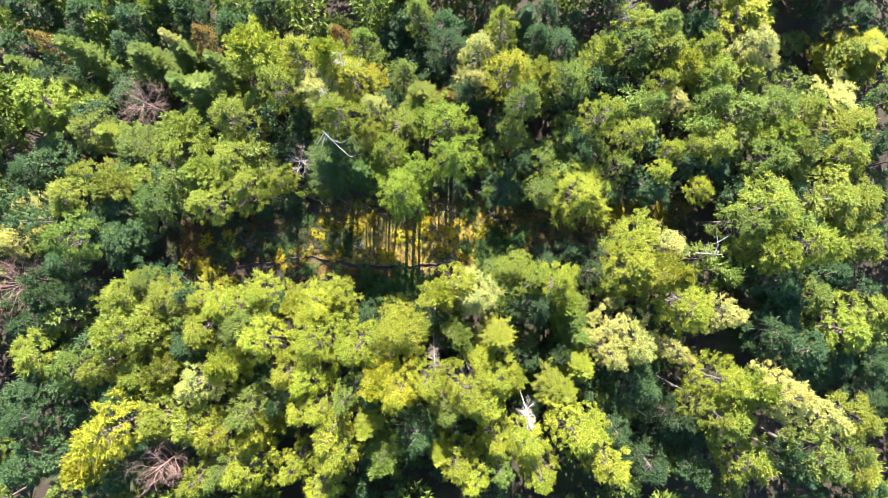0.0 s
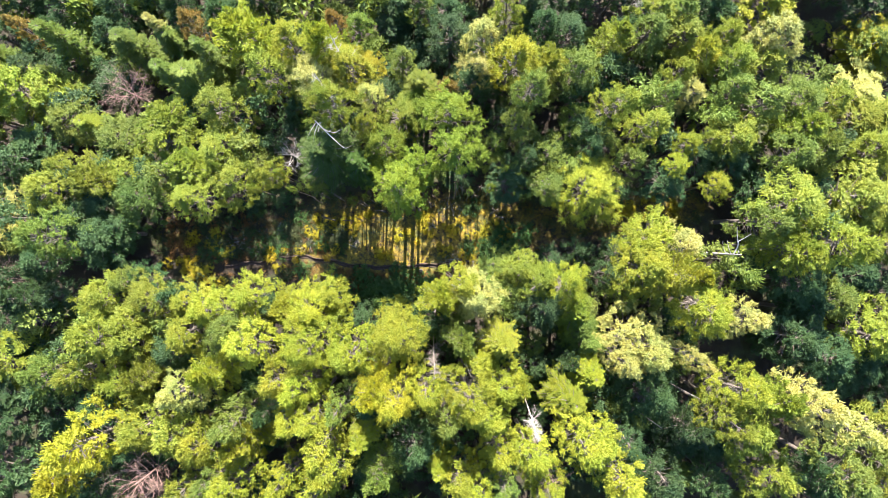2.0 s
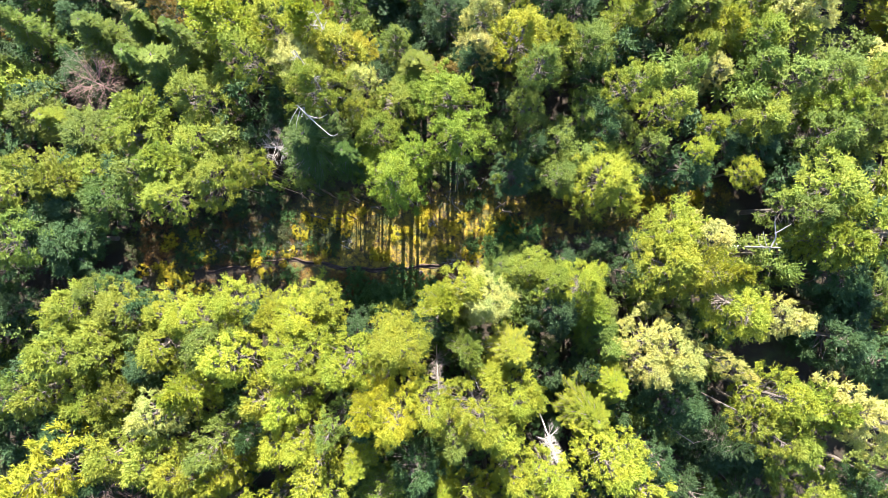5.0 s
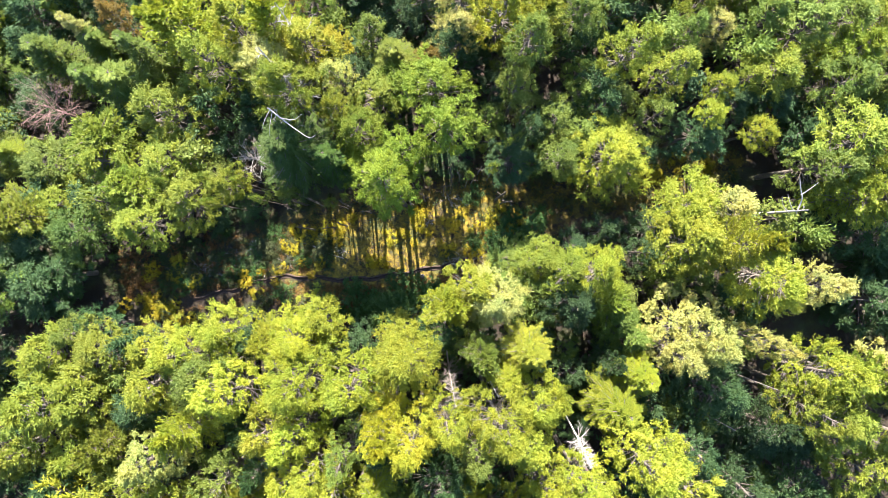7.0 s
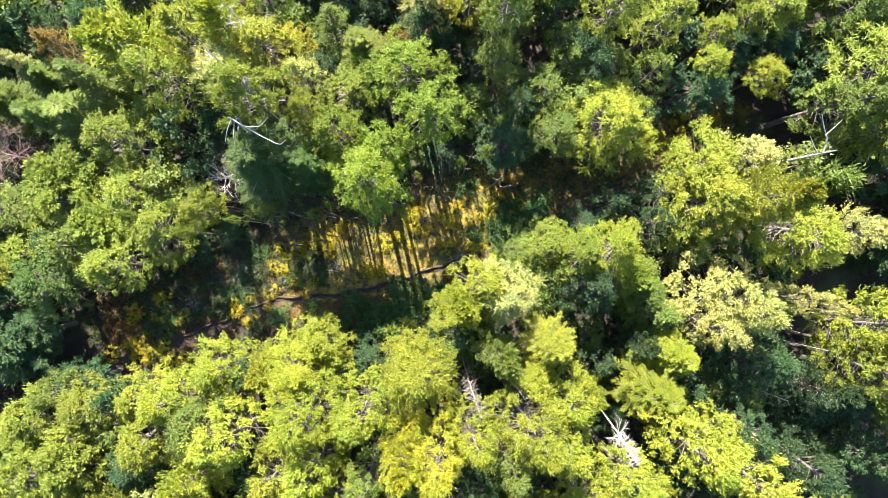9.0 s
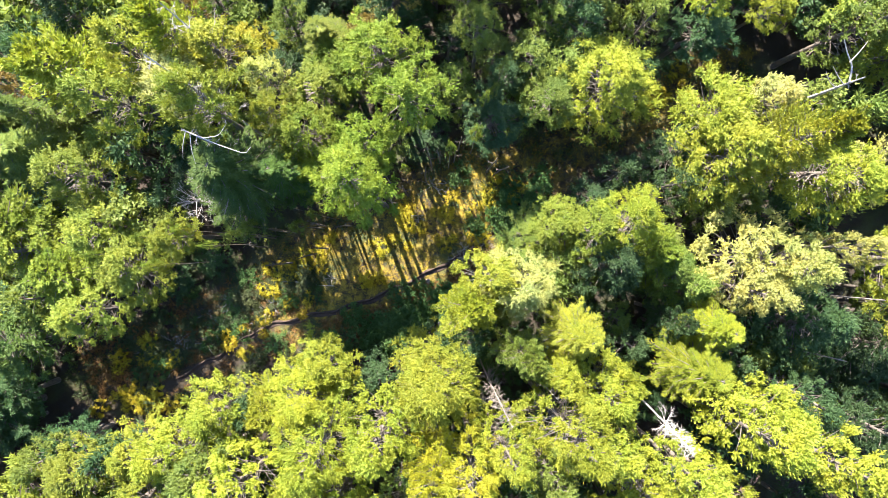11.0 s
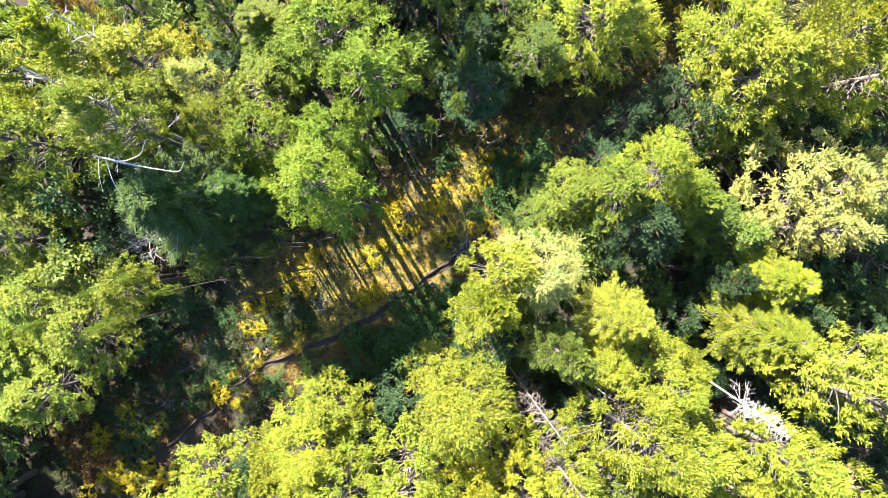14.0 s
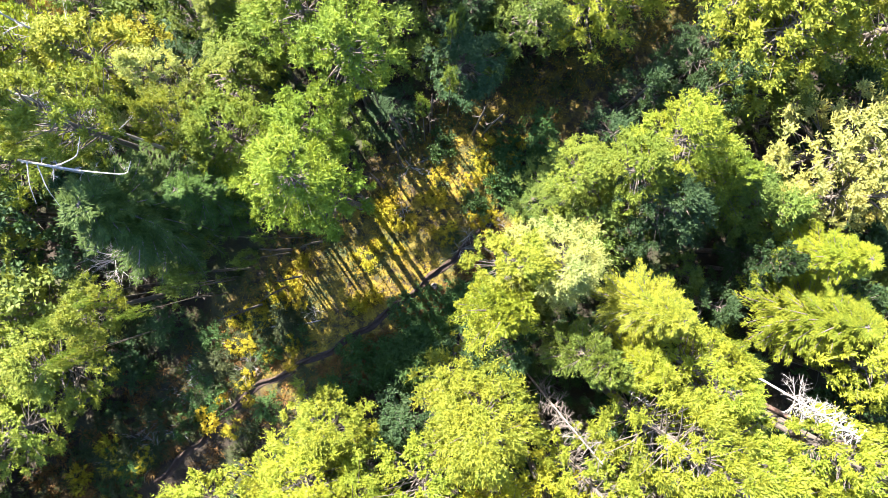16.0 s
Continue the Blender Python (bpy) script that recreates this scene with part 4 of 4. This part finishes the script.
def bracken(r):
    """Rust-brown dying fern fronds in clumps along the shaded floor and beside the footpath."""
    n = 420
    cx = np.append(r.uniform(-46, -20, n), r.uniform(-18, 6, 160))
    cy = np.append(r.normal(0.3, 2.6, n), trail_y(cx[n:]) - r.uniform(0.8, 4.0, 160))
    keep = np.abs(cy - trail_y(cx)) > 0.9
    cx, cy = cx[keep], cy[keep]
    m, per = len(cx), 30
    a = r.uniform(0, 2 * np.pi, (m, per))
    size = r.uniform(0.3, 0.9, m)[:, None]
    d = r.uniform(0.0, 0.7, (m, per)) * size
    x, y = cx[:, None] + np.cos(a) * d, cy[:, None] + np.sin(a) * d
    at = np.stack([x, y, ground_z(x, y) + r.uniform(0.1, 0.7, (m, per)) * size], -1).reshape(-1, 3)
    k = len(at)
    way = np.stack([np.cos(a).ravel(), np.sin(a).ravel(), r.uniform(-0.2, 0.5, k)], -1) + r.normal(0, 0.25, (k, 3))
    v, f = blades(at, way, np.array([0, 0, 1.0]) + r.normal(0, 0.4, (k, 3)), r.uniform(0.25, 0.6, k), r.uniform(0.06, 0.13, k))
    ob = mesh_object("dry_bracken", v, f, LITTER_LEAF)
    ob.color = (0.13, 0.075, 0.03, 1)
    tagged(ob, "rust-brown dry bracken covering the shaded glade floor", "bracken", kind="stuff")


def glade_floor():
    r = np.random.default_rng(31)
    spots = [(-20.5, 4.6), (-17.6, 4.1), (-15.4, 4.0), (-21.5, 2.7), (-19.8, -0.3), (-9.7, -1.4), (-24.2, -0.9), (-3.0, 3.6), (3.6, -0.6),
             (4.6, 1.9), (1.2, 3.4), (10.6, 3.0), (-27.4, -2.3), (-39.5, 0.5), (-43.5, -3.2), (-41.5, -2.6), (-40.5, -4.6), (-42.0, -5.0), (-38.5, -4.8), (-12.0, 5.0), (-7.0, 2.0), (-1.0, 0.8), (-5.0, 4.6), (-37.0, -1.0), (-38.5, 0.6), (31, 6.5), (34, 7.5), (36, 6.0)]
    for x, y in spots:
        for k in range(4):
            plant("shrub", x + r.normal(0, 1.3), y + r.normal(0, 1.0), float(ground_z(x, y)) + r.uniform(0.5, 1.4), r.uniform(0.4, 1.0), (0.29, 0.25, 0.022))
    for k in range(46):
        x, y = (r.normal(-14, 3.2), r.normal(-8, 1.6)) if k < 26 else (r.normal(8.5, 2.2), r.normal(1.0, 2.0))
        # green lowered for the shade these shrubs stand in
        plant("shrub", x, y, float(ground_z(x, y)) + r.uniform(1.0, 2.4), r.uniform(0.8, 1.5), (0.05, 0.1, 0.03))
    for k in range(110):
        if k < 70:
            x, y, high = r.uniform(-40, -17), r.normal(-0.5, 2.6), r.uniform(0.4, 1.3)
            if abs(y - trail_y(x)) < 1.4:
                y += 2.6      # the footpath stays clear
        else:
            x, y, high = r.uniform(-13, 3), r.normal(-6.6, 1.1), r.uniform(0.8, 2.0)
        # both greens are darkened to carry the shade on the floor
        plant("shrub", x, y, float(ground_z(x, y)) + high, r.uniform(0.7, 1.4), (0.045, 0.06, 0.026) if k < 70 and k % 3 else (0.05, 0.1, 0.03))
    for k, (x, y) in enumerate([(1.6, -1.8), (2.8, -0.6), (0.2, -2.4), (4.0, -2.2), (-23.0, 3.4), (-25.5, 2.0), (1.0, 6.8), (3.0, 6.0), (-14.5, 1.0), (-31, -0.5), (-28, 1.5), (-34, 0.0), (-2.0, 4.0), (-36, -1.5), (-26, -0.2), (-24, 1.2), (-29, 0.4), (-33, 1.4), (-38, 0.8), (-22.5, 0.4), (-30, 2.6), (-27, 3.2), (-35, 1.0)]):
        bare_shrub(x, y, r.uniform(0.9, 1.7), 50 + k)
    n = 30000
    x, y = r.uniform(-48, 44, n), r.uniform(-10, 13, n)
    keep = (np.abs(y + 0.2 - trail_y(x)) > 0.6) & (glade(x, y) * np.clip((x + 30) / 10, 0.25, 1) > r.uniform(0.1, 1, n))
    x, y = x[keep], y[keep]
    n = len(x)
    at = np.stack([x, y, ground_z(x, y) + 0.03], -1)
    way = np.stack([r.normal(0, 1, n), r.normal(0, 1, n), r.uniform(0.1, 1.2, n)], -1)
    up = np.array([0, 0, 1.0]) + r.normal(0, 0.5, (n, 3))
    v, f = blades(at, way, up, r.uniform(0.15, 0.4, n), r.uniform(0.06, 0.14, n))
    ferns(r)
    bracken(r)
    ob = mesh_object("leaf_litter", v, f, LITTER_LEAF)
    ob.color = (0.2, 0.15, 0.022, 1)
    tagged(ob, "fallen yellow leaves and dry grass tufts on the glade floor", "leaf litter", kind="stuff")


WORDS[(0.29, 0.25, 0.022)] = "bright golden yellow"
# the next two shrub greens hold shade in the leaf colour
WORDS[(0.045, 0.06, 0.026)] = "shade-darkened dull green"
WORDS[(0.05, 0.1, 0.03)] = "shaded shade-darkened deep green"
glade_floor()


def trail():
    """The worn footpath across the glade, with its low cut bank."""
    m, nt, bsdf, out = material("trodden_earth")
    geo = nt.nodes.new("ShaderNodeNewGeometry")
    n = node(nt, "TexNoise", Scale=3.0, Detail=8.0, Roughness=0.7)
    nt.links.new(geo.outputs["Position"], n.inputs["Vector"])
    nt.links.new(ramp(nt, n.outputs[0], (0.3, (0.014, 0.009, 0.008)), (0.7, (0.052, 0.033, 0.025))), bsdf.inputs["Base Color"])
    bsdf.inputs["Roughness"].default_value = 0.95
    x = np.linspace(-36, 11, 140)
    y = trail_y(x)
    y = np.convolve(np.pad(y, 6, "edge"), np.ones(13) / 13, "valid") + 0.15 * np.sin(x * 1.3)
    across = [(0.3, 0.1), (0.22, 0.26), (0.1, 0.28), (0.04, 0.03), (-0.06, 0.015), (-0.2, 0.02), (-0.32, 0.04), (-0.42, -0.1)]
    v = np.stack([np.stack([x, y + a + 0.06 * np.sin(x * 3 + i), ground_z(x, y + a) + b * (1 + 0.3 * np.sin(x * 2.1 + i))], -1) for i, (a, b) in enumerate(across)], 1)
    i = np.arange(v.shape[0] * v.shape[1]).reshape(v.shape[:2])
    f = np.stack([i[:-1, :-1], i[:-1, 1:], i[1:, 1:], i[1:, :-1]], -1).reshape(-1, 4)
    ob = mesh_object("footpath", v.reshape(-1, 3), f, m, smooth=True)
    tagged(ob, "narrow brown earth footpath with a low cut bank", "footpath", kind="structure")


trail()


def fallen_log(x0, y0, x1, y1, radius, label):
    g0, g1 = float(ground_z(x0, y0)) + radius * 0.8, float(ground_z(x1, y1)) + radius * 0.6
    root = new("fallen_log")
    root.location = (x0, y0, g0)
    end = np.array([x1 - x0, y1 - y0, g1 - g0])
    s = np.linspace(0, 1, 8)[:, None]
    p = end * s + np.sin(s * 7) * [0.05, 0.05, 0.02]
    part("stem", tube(p, np.linspace(radius, radius * 0.55, 8), 7), DEAD, root)
    for q in (0.3, 0.55, 0.8):
        at = end * q
        part("limb", tube(limb_path(at, at + np.array([0.35, 0.25 - q, 0.3]), 0.03), [0.03, 0.022, 0.01], 4), DEAD, root)
    tagged(root, label, "fallen log")


fallen_log(-20.0, 2.9, -14.6, 0.0, 0.1, "pale fallen trunk lying across the yellow glade floor")
fallen_log(-30.0, 1.0, -27.0, -1.5, 0.09, "grey fallen trunk lying in shaded brush")


def stump(x, y):
    root = new("tree_stump")
    g = float(ground_z(x, y))
    root.location = (x, y, g)
    z = np.array([-0.1, 0.02, 0.2, 0.42])
    part("bole", tube(np.stack([0 * z, 0 * z, z], -1), [0.42, 0.34, 0.28, 0.26], 10), BARK, root)
    bm = bmesh.new()
    bmesh.ops.create_cone(bm, cap_ends=True, segments=10, radius1=0.25, radius2=0.22, depth=0.05)
    me = bpy.data.meshes.new("cut_face")
    bm.to_mesh(me)
    me.materials.append(BARK)
    cut = new("cut_face", me)
    cut.parent, cut.location = root, (0, 0, 0.43)
    cut["label"] = "dark rotten cut face"
    tagged(root, "dark weathered tree stump beside the footpath", "stump")


stump(-3.9, -3.8)
